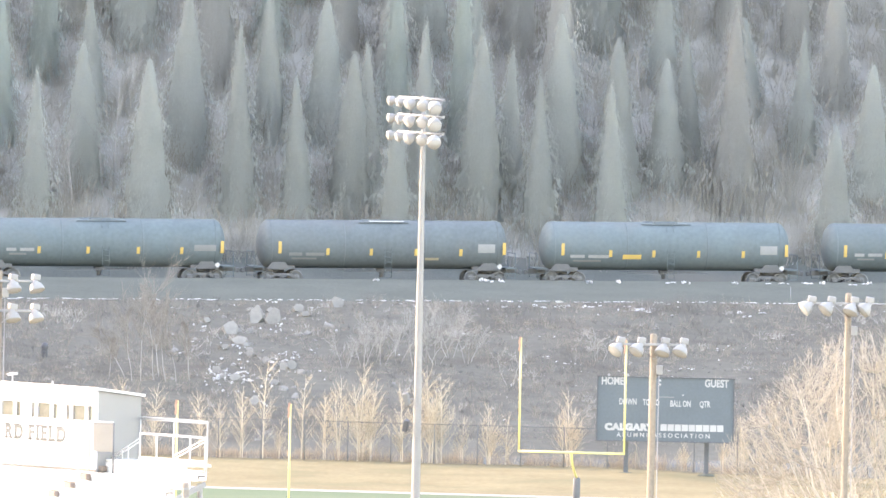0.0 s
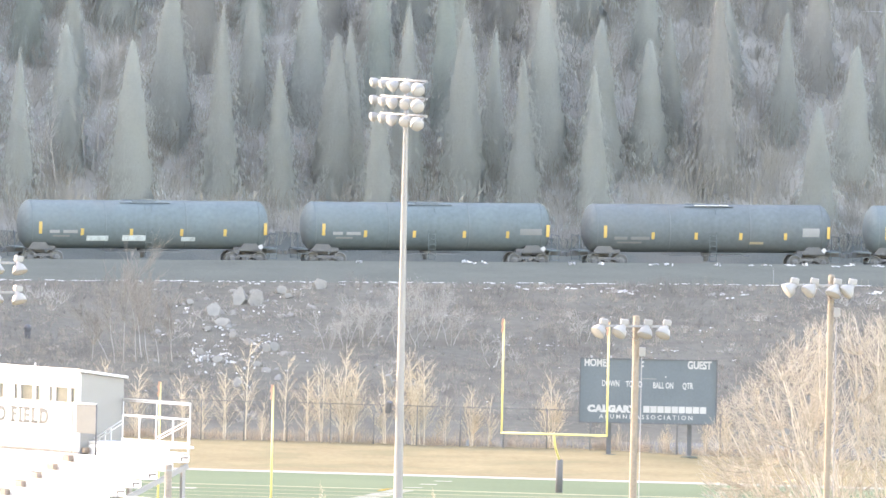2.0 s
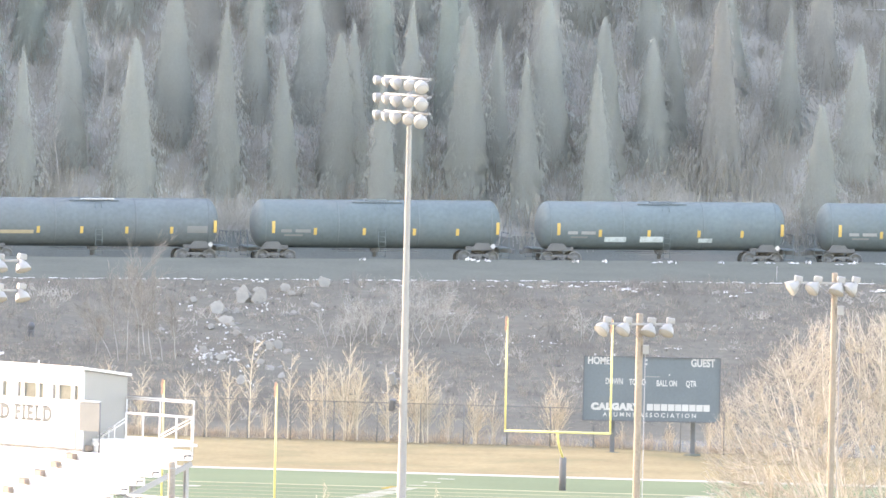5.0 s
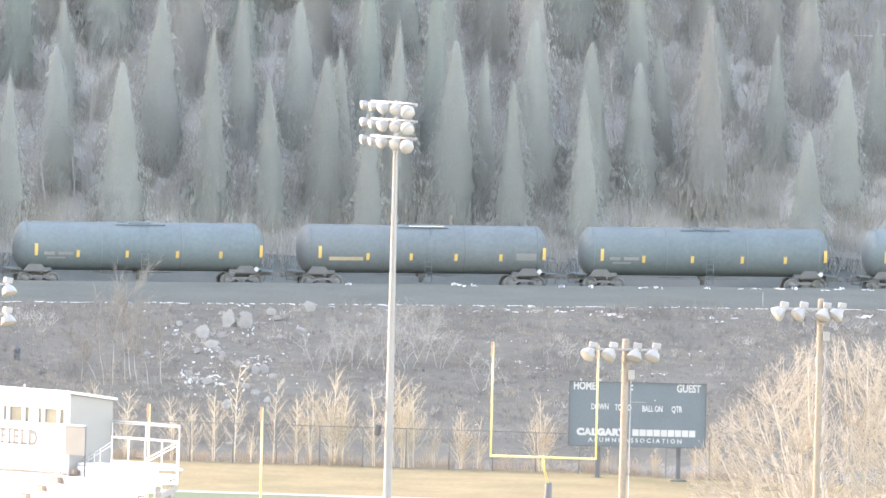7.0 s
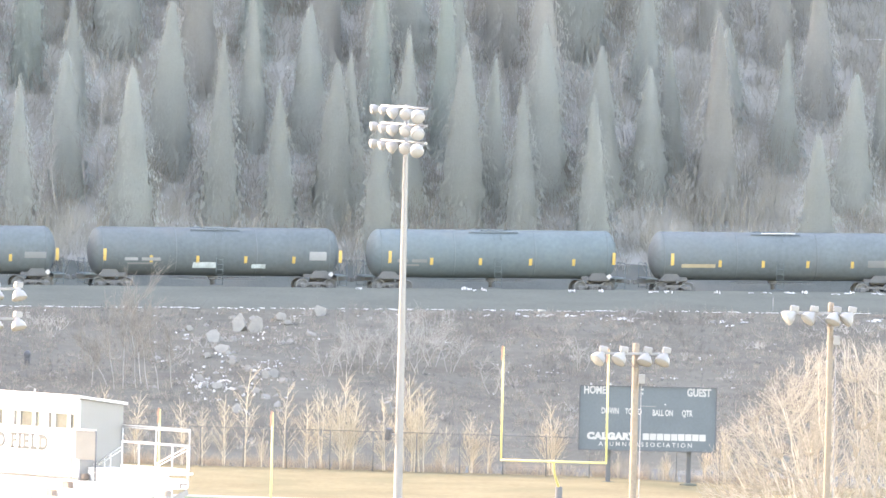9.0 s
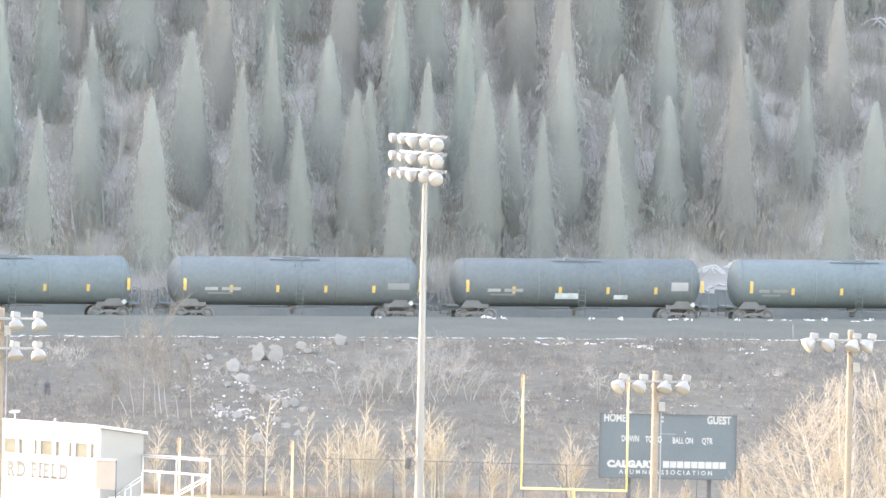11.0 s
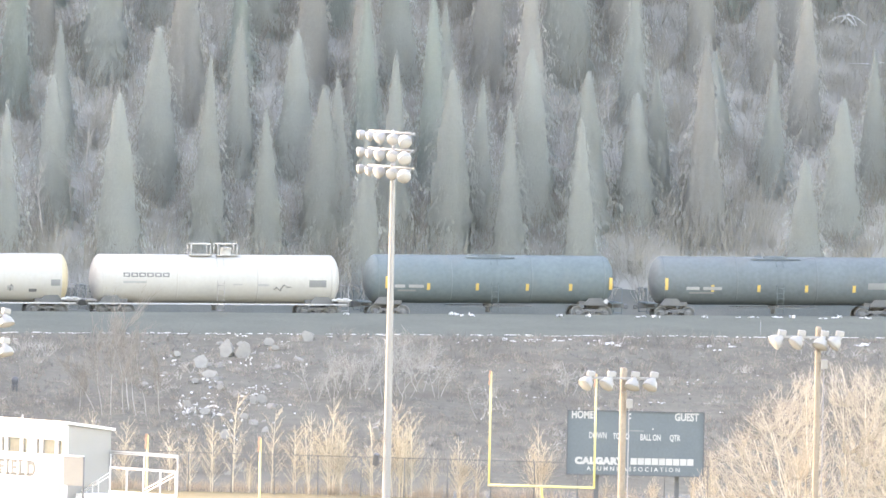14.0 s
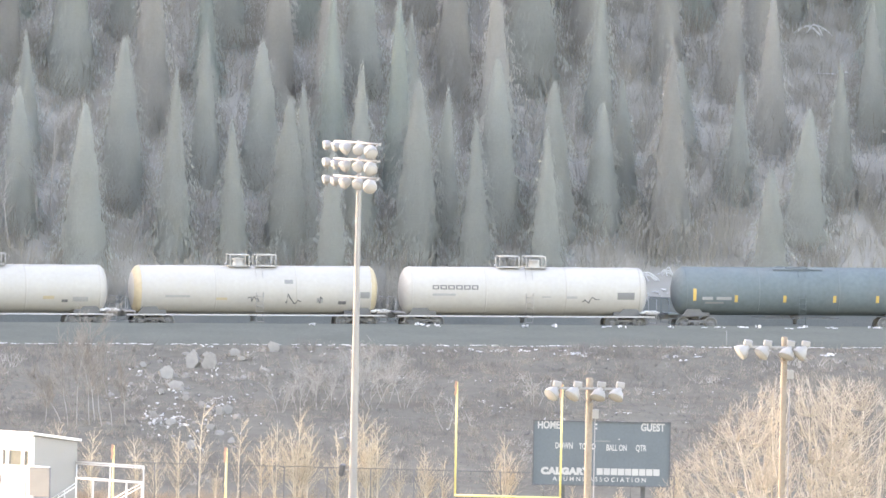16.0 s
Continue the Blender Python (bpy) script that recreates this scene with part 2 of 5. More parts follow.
# ---- mesh building ----
class Geo:
    """Collects vertices and faces for one mesh."""

    def __init__(self):
        self.v, self.f, self.s = [], [], []

    def add(self, verts, faces, smooth=False):
        k = len(self.v)
        self.v.extend([tuple(p) for p in verts])
        self.f.extend([tuple(i + k for i in f) for f in faces])
        self.s.extend([smooth] * len(faces))
        return self

    def box(self, c, size, rz=0.0, rx=0.0, ry=0.0, bevel=0.0):
        m = pose(*c, rx, ry, rz)
        x, y, z = (a / 2 for a in size)
        if bevel <= 0:
            p = [(-x, -y, -z), (x, -y, -z), (x, y, -z), (-x, y, -z), (-x, -y, z), (x, -y, z), (x, y, z), (-x, y, z)]
            q = [(0, 3, 2, 1), (4, 5, 6, 7), (0, 1, 5, 4), (1, 2, 6, 5), (2, 3, 7, 6), (3, 0, 4, 7)]
            return self.add([m @ Vector(a) for a in p], q)
        b = min(bevel, x * 0.9, y * 0.9, z * 0.9)
        ring = [(-x + b, -y), (x - b, -y), (x, -y + b), (x, y - b), (x - b, y), (-x + b, y), (-x, y - b), (-x, -y + b)]
        p = [(a, c2, s * (z - b)) for s in (-1, 1) for a, c2 in ring]
        top = [(a * (x - b) / x, c2 * (y - b) / y, s * z) for s in (-1, 1) for a, c2 in ring]
        p += top
        q = []
        for i in range(8):
            j = (i + 1) % 8
            q += [(i, j, 8 + j, 8 + i), (16 + i, 16 + j, j, i), (8 + i, 8 + j, 24 + j, 24 + i)]
        q += [tuple(range(23, 15, -1)), tuple(range(24, 32))]
        return self.add([m @ Vector(a) for a in p], q)

    def rod(self, a, b, r0, r1=None, n=6, caps=True, smooth=True):
        r1 = r0 if r1 is None else r1
        a, b = Vector(a), Vector(b)
        d = (b - a)
        if d.length < 1e-6:
            return self
        d.normalize()
        s = d.cross(Vector((0, 0, 1)) if abs(d.z) < 0.9 else Vector((1, 0, 0))).normalized()
        t = d.cross(s)
        ps, qs = [], []
        for i in range(n):
            w = 2 * math.pi * i / n
            o = s * math.cos(w) + t * math.sin(w)
            ps.append(a + o * r0)
            qs.append(b + o * r1)
        faces = [(i, i + n, (i + 1) % n + n, (i + 1) % n) for i in range(n)]
        self.add(ps + qs, faces, smooth)
        if caps:
            k = len(self.v) - 2 * n
            self.f += [tuple(range(k, k + n)), tuple(range(k + 2 * n - 1, k + n - 1, -1))]
            self.s += [False, False]
        return self

    def tube(self, points, r, n=6):
        for a, b in zip(points, points[1:]):
            self.rod(a, b, r, r, n)
        return self

    def lathe(self, profile, m=Matrix(), n=20, smooth=True):
        """Turns (radius, height) pairs round the z axis of m."""
        ps = [m @ Vector((r * math.cos(2 * math.pi * i / n), r * math.sin(2 * math.pi * i / n), h)) for r, h in profile for i in range(n)]
        fs = [(j * n + i, j * n + (i + 1) % n, (j + 1) * n + (i + 1) % n, (j + 1) * n + i) for j in range(len(profile) - 1) for i in range(n)]
        return self.add(ps, fs, smooth)

    def blob(self, c, size, rng, rough=0.25, sub=1):
        bm = bmesh.new()
        bmesh.ops.create_icosphere(bm, subdivisions=sub, radius=1)
        turn = Euler((rng.uniform(0, 6), rng.uniform(0, 6), rng.uniform(0, 6))).to_matrix()
        ps = []
        for v in bm.verts:
            p = turn @ v.co
            k = 1 + rng.uniform(-rough, rough)
            ps.append((c[0] + p.x * size[0] * k, c[1] + p.y * size[1] * k, c[2] + p.z * size[2] * k))
        fs = [[v.index for v in f.verts] for f in bm.faces]
        bm.free()
        return self.add(ps, fs)

    def mesh(self, name, material):
        me = bpy.data.meshes.new(name)
        me.from_pydata(self.v, [], self.f)
        me.polygons.foreach_set("use_smooth", self.s)
        me.materials.append(material)
        me.update()
        return me


def part(name, geo, material, parent=None, label="", at=None):
    ob = new(name, geo if isinstance(geo, bpy.types.Mesh) else geo.mesh(name, material))
    if parent:
        ob.parent = parent
    if at is not None:
        ob.matrix_basis = at
    if label:
        ob["label"] = label
    return ob


def thing(name, label, category, m=None, group="", kind=""):
    ob = new(name)
    ob.empty_display_size = 0.3
    if m is not None:
        ob.matrix_basis = m
    return tagged(ob, label, category, group, kind)


# ---- the lie of the land ----
FIELD_TURN = -9.77
FA = Vector((math.sin(radians(9.77)), math.cos(radians(9.77))))   # along the field, away
FC = Vector((math.cos(radians(9.77)), -math.sin(radians(9.77))))  # across the field
GOAL_FAR = Vector((6.32, 1400.0))
TRACK_TURN = 10.0
TA = Vector((math.cos(radians(TRACK_TURN)), math.sin(radians(TRACK_TURN))))
GRADE = 0.0086
RAIL_Z = 2.40


def ease(a, b, x):
    k = min(1.0, max(0.0, (x - a) / (b - a)))
    return k * k * (3 - 2 * k)


def fence_gap(x, y):
    """Metres past the fence line."""
    return (Vector((x, y)) - GOAL_FAR).dot(FA) - 18.3 - 27.0


def track_gap(x, y):
    """Metres past the track's centre line."""
    return (y - 1690.0) * TA.x - x * TA.y


def piece(x, table):
    for (a, p), (b, q) in zip(table, table[1:]):
        if x <= b:
            return p + (q - p) * max(0.0, (x - a) / (b - a))
    return table[-1][1]


NEAR = [(-27, 0.0), (-20, 0.12), (-5, 0.38), (2.5, 0.42), (5, -0.6), (14, -5.4), (16, -6.4), (17, -40)]
FAR = [(-101, -40), (-100, -6.2), (-92, -5.4), (-86, -4.4), (-60, -1.8), (-40, 0.2), (-20.5, 2.02), (-19, 2.14), (-14, 2.4), (-8, 2.78), (-4.4, 2.86), (-3.7, 2.82), (-3.0, 1.95), (5.5, 1.95), (7.5, 2.3), (14, 4.8),
       # the high crest is out of view, added to keep slope and train in shade
       (40, 22.5), (90, 68.0), (130, 112.0), (170, 158.0), (260, 170.0), (4000, 175.0)]


def land(x, y):
    if y < 700:
        return 56.2 * (1 - ease(-10, 560, y))
    past = fence_gap(x, y)
    f = piece(past, NEAR) + ease(-24, -4, past) * 0.16 * (1 - ease(9, 16, x))
    gap = track_gap(x, y)
    t = piece(gap, FAR)
    if gap > -101:
        t += GRADE * max(-120, min(120, x))
    lump = noise.noise(Vector((x * 0.09, y * 0.09, 0.3))) * 0.5 + noise.noise(Vector((x * 0.4, y * 0.4, 7.3))) * 0.16
    rough = ease(-90, -80, gap) * (1 - ease(-26, -22, gap)) + ease(8, 20, gap) * 1.6
    return max(f, t, -6.4) + lump * rough


def build_ground():
    xs = sorted({*np.arange(-66, 66.1, 1.5), *[s * a for a in (80, 100, 130, 180, 260, 400, 700, 1200, 2500) for s in (-1, 1)]})
    ys = sorted({*np.arange(1660, 1706, 0.7), *np.arange(-100, 700, 50.0), *np.arange(700, 1400, 50.0), *np.arange(1400, 1570, 2.0), *np.arange(1570, 1770, 1.4), *np.arange(1770, 1980, 8.0), 2100, 2400, 3000, 4200, -400, -1200})
    xs, ys = [float(a) for a in xs], [float(a) for a in ys]
    v = [(x, y, land(x, y)) for y in ys for x in xs]
    w = len(xs)
    f, slot = [], []
    for j in range(len(ys) - 1):
        for i in range(w - 1):
            f.append((j * w + i, j * w + i + 1, (j + 1) * w + i + 1, (j + 1) * w + i))
            cx, cy = (xs[i] + xs[i + 1]) / 2, (ys[j] + ys[j + 1]) / 2
            g = track_gap(cx, cy)
            slot.append(0 if fence_gap(cx, cy) < 7 else 1 if g < -20.5 else 2 if g < -4 else 4 if g < 12 else 3)
    me = bpy.data.meshes.new("ground")
    me.from_pydata(v, [], f)
    for m in (M_DRYGRASS, M_BANK, M_PATH, M_HILL, M_BALLAST):
        me.materials.append(m)
    me.polygons.foreach_set("material_index", slot)
    me.polygons.foreach_set("use_smooth", [True] * len(f))
    me.update()
    tagged(new("ground", me), "dry winter grass, river bank and forested hillside", "ground", kind="structure")
    ob = new("water", Geo().box((0, 1530, -5.6), (1400, 260, 1.2)).mesh("water", M_WATER))
    ob.matrix_basis = pose(0, 0, 0)
    tagged(ob, "grey river water below the far bank", "river", kind="structure")


build_ground()


# ---- playing field ----
def on_field(a, c, z=0.0):
    """A place from metres beyond the far goal line and metres right of the field's axis."""
    p = GOAL_FAR + FA * a + FC * c
    return (p.x, p.y, z)


FIELD = pose(GOAL_FAR.x, GOAL_FAR.y, 0, 0, 0, FIELD_TURN)


def build_field():
    part_field = tagged(new("field_turf", Geo().box((0, -50.3, 0.01), (63, 140.5, 0.06)).mesh("field_turf", M_TURF)),
                        "green artificial turf football field with painted lines", "field", kind="structure")
    part_field.matrix_basis = FIELD
    top = 0.046

    def line(name, a, c, la, lc, m):
        ob = part(name, Geo().box((c, a, top), (lc, la, 0.012)), m, part_field)
        return ob
    line("end_line", 18.7, 0, 2.2, 63, M_LINE)
    line("sideline", -50, -30.4, 137, 1.0, M_LINE)
    line("sideline", -50, 30.4, 137, 1.0, M_LINE)
    line("goal_line", 0, 0, 0.9, 59.4, M_GOALLINE)
    for k in range(1, 23):
        line("yard_line", -4.572 * k, 0, 0.32, 59.4, M_GOALLINE)
    for side in (-1, 1):
        for k in range(0, 110):
            if k % 5:
                line("hash_mark", -0.914 * k, side * 8.0, 0.4, 1.3, M_LINE)
        for k in (1, 2, 3):
            line("hash_mark", 4.572 * k - 1.5, side * 8.0, 0.5, 0.9, M_LINE)
    line("gold_mark", -0.6, -8.9, 3.0, 0.35, M_GOLDLINE)
    line("white_mark", -5.5, -19.0, 1.2, 1.6, M_LINE)


build_field()


def goal_post(facing):
    """Uprights on a crossbar held by a bent post; facing +1 puts the base beyond the goal line."""
    g = thing("goal_post", "yellow football goal post with orange wind ribbons and padded grey base", "goal post", group="goal posts")
    part("crossbar", Geo().rod((-2.85, 0, 3.2), (2.85, 0, 3.2), 0.06, n=10), M_YELLOW, g)
    for s in (-1, 1):
        up = part("upright", Geo().rod((s * 2.82, 0, 3.15), (s * 2.82, 0, 9.2), 0.054, n=8), M_YELLOW, g)
        rib = Geo()
        for k in range(4):
            rib.box((s * 2.82 + (-0.06 if k % 2 else -0.03), -0.09, 9.15 - 0.18 * k), (0.12, 0.03, 0.2), rz=20 * (k % 3))
        part("ribbon", rib, M_ORANGE, up, "orange wind ribbon tied to the top")
    y = 1.9 * facing
    pts = [(0, 0, 3.17), (0, 0.12 * facing, 2.95), (0, 0.5 * facing, 2.5), (0, 1.2 * facing, 2.1), (0, 1.7 * facing, 1.85), (0, y, 1.6), (0, y, 0.0)]
    bend = []
    for a, b, c, d in zip([pts[0]] + pts, pts, pts[1:], pts[2:] + [pts[-1]]):
        a, b, c, d = Vector(a), Vector(b), Vector(c), Vector(d)
        bend += [b + (c - a) * u * 0.5 + (a * 2 - b * 5 + c * 4 - d) * u * u * 0.5 + (b * 3 - a - c * 3 + d) * u ** 3 * 0.5 for u in (0, 0.2, 0.4, 0.6, 0.8)]
    part("gooseneck", Geo().tube(bend + [Vector(pts[-1])], 0.065, 9), M_YELLOW, g)
    part("pad", Geo().lathe([(0.0, 0.02), (0.19, 0.02), (0.19, 1.75), (0.17, 1.8), (0, 1.8)], pose(0, y, 0), 12), M_PAD, g, "dark grey foam pad round the post")
    return g


goal_post(1).matrix_basis = FIELD
goal_post(-1).matrix_basis = FIELD @ pose(0, -100.58, 0)


# ---- fence and scoreboard ----
def build_fence():
    f = thing("fence", "dark chain-link fence along the end of the field", "fence", kind="structure")
    f.matrix_basis = FIELD @ pose(0, 18.3 + 27.0, 0)
    post = Geo().rod((0, 0, 0), (0, 0, 2.35), 0.032, n=6).mesh("post", M_FENCE)
    x = -32.0
    wire = Geo()
    xs = []
    while x < 32:
        p = part("post", post, None, f, at=pose(x, 0, 0.40))
        xs.append(x)
        x += 2.4
    part("top_rail", Geo().rod((-32, 0, 2.74), (xs[-1], 0, 2.74), 0.022, n=6), M_FENCE, f)
    part("bottom_wire", Geo().rod((-32, 0, 0.48), (xs[-1], 0, 0.48), 0.012, n=4), M_FENCE, f)
    a = -32.0
    while a < xs[-1]:
        for s in (-1, 1):
            wire.rod((a, 0, 0.48), (a + s * 2.2, 0, 2.72), 0.0032, n=3, caps=False)
        a += 0.22
    tagged(part("chain_link", wire, M_FENCE, f), kind="stuff")


build_fence()


def words(text, size, m, parent, at, name="letter", squeeze=1.0, bold=0.0, space=1.0):
    """Raised lettering from the built-in font, as one mesh."""
    c = bpy.data.curves.new(name, "FONT")
    c.body, c.size, c.extrude, c.offset, c.space_character = text, size, 0.008, bold, space
    c.resolution_u = 3
    tmp = bpy.data.objects.new(name, c)
    scene.collection.objects.link(tmp)
    me = bpy.data.meshes.new_from_object(tmp.evaluated_get(bpy.context.evaluated_depsgraph_get()))
    bpy.data.objects.remove(tmp)
    bpy.data.curves.remove(c)
    me.name = name
    vs = [(v.co.x * squeeze, v.co.y, v.co.z) for v in me.vertices]
    fs = [tuple(p.vertices) for p in me.polygons]
    bpy.data.meshes.remove(me)
    # each letter becomes a part of its own
    root = list(range(len(vs)))

    def top(i):
        while root[i] != i:
            root[i] = root[root[i]]
            i = root[i]
        return i
    for f in fs:
        for i in f[1:]:
            root[top(i)] = top(f[0])
    letters = {}
    for f in fs:
        letters.setdefault(top(f[0]), []).append(f)
    spans = []
    for faces in letters.values():
        used = sorted({i for f in faces for i in f})
        index = {i: k for k, i in enumerate(used)}
        part(name, Geo().add([vs[i] for i in used], [tuple(index[i] for i in f) for f in faces]), m, parent, at=at)
        spans.append((min(vs[i][0] for i in used), max(vs[i][0] for i in used), max(vs[i][1] for i in used)))
    return spans


UP = pose(0, 0, 0, 90)


def build_scoreboard():
    s = thing("scoreboard", "dark navy football scoreboard with white lettering on two steel legs", "scoreboard", pose(7.86, 1441.0, 0.42, 0, 0, 0))
    w, bottom, top = 7.42, 1.88, 5.36
    body = part("panel", Geo().box((w / 2, 0.2, (bottom + top) / 2), (w, 0.4, top - bottom), bevel=0.03), M_BOARD, s)
    rim = Geo()
    for z in (bottom, top):
        rim.box((w / 2, -0.02, z), (w + 0.06, 0.08, 0.06))
    for x in (0, w):
        rim.box((x, -0.02, (bottom + top) / 2), (0.06, 0.08, top - bottom))
    part("rim", rim, M_DARKSTEEL, body)
    for x in (1.62, 6.0):
        leg = part("leg", Geo().box((x, 0.62, 2.6), (0.26, 0.3, 5.3), bevel=0.02), M_DARKSTEEL, s)
        part("footing", Geo().lathe([(0, 0.02), (0.5, 0.02), (0.42, 0.12), (0, 0.16)], pose(x, 0.62, 0), 12), M_PATH, leg, "grey concrete footing")
    front = -0.012

    def put(text, x, z, size, squeeze=1.0, bold=0.012, space=1.0, name="letter"):
        words(text, size, M_LETTER, body, pose(x, front, z) @ UP, name, squeeze, bold, space)
    put("HOME", 0.2, 4.94, 0.58, 0.74, 0.022)
    put("GUEST", 5.82, 4.9, 0.58, 0.75, 0.022)
    put("DOWN", 1.18, 3.86, 0.46, 0.62)
    put("TO GO", 2.48, 3.84, 0.46, 0.60)
    put("BALL ON", 3.96, 3.8, 0.46, 0.60)
    put("QTR", 5.56, 3.8, 0.46, 0.62)
    put("CALGARY", 0.44, 2.47, 0.48, 1.12, 0.04, 1.13)
    # the club's word mark as plain blocks
    for i in range(9):
        b, x = Geo(), 3.46 + i * 0.385
        b.box((x + 0.175, front - 0.006, 2.64), (0.345, 0.012, 0.36))
        part("mark", b, M_LETTER, body)
    put("ALUMNI ASSOCIATION", 1.08, 2.1, 0.33, 1.02, 0.006, 1.55)
    for z in (4.98, 5.2):
        part("colon_dot", Geo().box((3.4, front, z), (0.1, 0.02, 0.1)), M_LETTER, body)
    part("display_line", Geo().box((3.74, front, 4.3), (0.84, 0.02, 0.05)), M_GREYSIGN, body)
    part("lamp_dot", Geo().blob((4.65, front, 4.42), (0.05, 0.03, 0.05), random.Random(1), 0.1), M_LETTER, body)
    part("bracket", Geo().box((0.6, 0.1, top + 0.08), (0.1, 0.1, 0.14)), M_LETTER, body)
    part("bracket", Geo().box((1.65, 0.1, top + 0.08), (0.1, 0.1, 0.14)), M_LETTER, body)


build_scoreboard()


# ---- floodlights ----
def flood(parent, m, r=0.31, box=True):
    """A bell-shaped floodlight: ballast housing, neck, reflector and lens; it shines along -z of m."""
    f = part("floodlight", Geo().lathe([(0.0, 0.12), (0.10, 0.12), (0.13, 0.02), (0.22 * r / 0.31, -0.08), (r * 0.92, -0.24), (r, -0.35), (r, -0.40), (r * 0.95, -0.39)], n=14), M_LAMP, parent, at=m)
    part("lens", Geo().lathe([(r * 0.96, -0.385), (r * 0.6, -0.43), (0.0, -0.44)], n=14), M_GLASS_LENS, f)
    if box:
        part("ballast_box", Geo().box((0, 0, 0.24), (0.34, 0.30, 0.28), bevel=0.04), M_LAMP, f)
    return f


def wood_light(x, y, top, arm_turn, heads, r0=0.20, arms=(0.45,), box_at=None):
    """A wooden pole with one or two crossarms of floodlights."""
    p = thing("floodlight_pole", "weathered wooden pole carrying white bell floodlights on a crossarm", "light pole", pose(x, y, 0), group="wooden floodlight poles")
    g = Geo()
    prof = [(r0 * 1.15, 0), (r0 * 1.08, top * 0.3), (r0 * 1.0, top * 0.65), (r0 * 0.92, top - 0.05), (r0 * 0.8, top), (0.0, top + 0.02)]
    part("pole", g.lathe(prof, n=12), M_WOOD, p)
    for drop in arms:
        z = top - drop
        turn = pose(0, 0, 0, 0, 0, arm_turn)
        xs = [h[0] for h in heads]
        a = turn @ Vector((min(min(xs) - 0.15, -0.3), -0.22, z))
        b = turn @ Vector((max(max(xs) + 0.15, 0.3), -0.22, z))
        arm = part("crossarm", Geo().box((a + b) / 2, ((b - a).length, 0.10, 0.10), rz=arm_turn, bevel=0.01), M_STEEL_WHITE, p)
        for s in (-1, 1):
            part("brace", Geo().rod(turn @ Vector((s * 0.75, -0.22, z)), (0, -0.15, z - 0.65), 0.018, n=5), M_STEEL_WHITE, p)
        for hx, tx, ty in heads:
            flood(p, pose(*(turn @ Vector((hx, -0.30, z - 0.06))), tx * 0.6, ty, arm_turn), 0.34, False)
            part("ballast_box", Geo().box(turn @ Vector((hx + 0.08, -0.2, z + 0.17)), (0.36, 0.3, 0.27), rz=arm_turn, ry=8, bevel=0.04), M_LAMP, p)
    if box_at:
        part("junction_box", Geo().box((0.28, -0.18, top - box_at), (0.28, 0.2, 0.4), bevel=0.02), M_LAMP, p, "white electrical box")
        part("conduit", Geo().rod((0.26, -0.16, top - box_at - 0.2), (0.26, -0.16, 2.0), 0.022, n=6), M_STEEL_WHITE, p)
    return p


wood_light(8.66, 1150, 18.21, 6, [(-1.52, -42, 42), (-0.62, -40, 38), (0.42, -40, 18), (1.24, -42, 26)], r0=0.16, box_at=1.55)
wood_light(17.08, 1150, 20.16, 4, [(-1.68, -22, 54), (-0.82, -34, 44), (0.18, -36, 24), (0.84, -24, 46)], r0=0.14, box_at=1.62)
wood_light(-19.8, 1150, 20.37, 28, [(-1.6, -38, 8), (-0.6, -38, 4), (0.5, -38, 0), (1.6, -38, -6)], r0=0.15, arms=(0.45, 1.74), box_at=0.95)


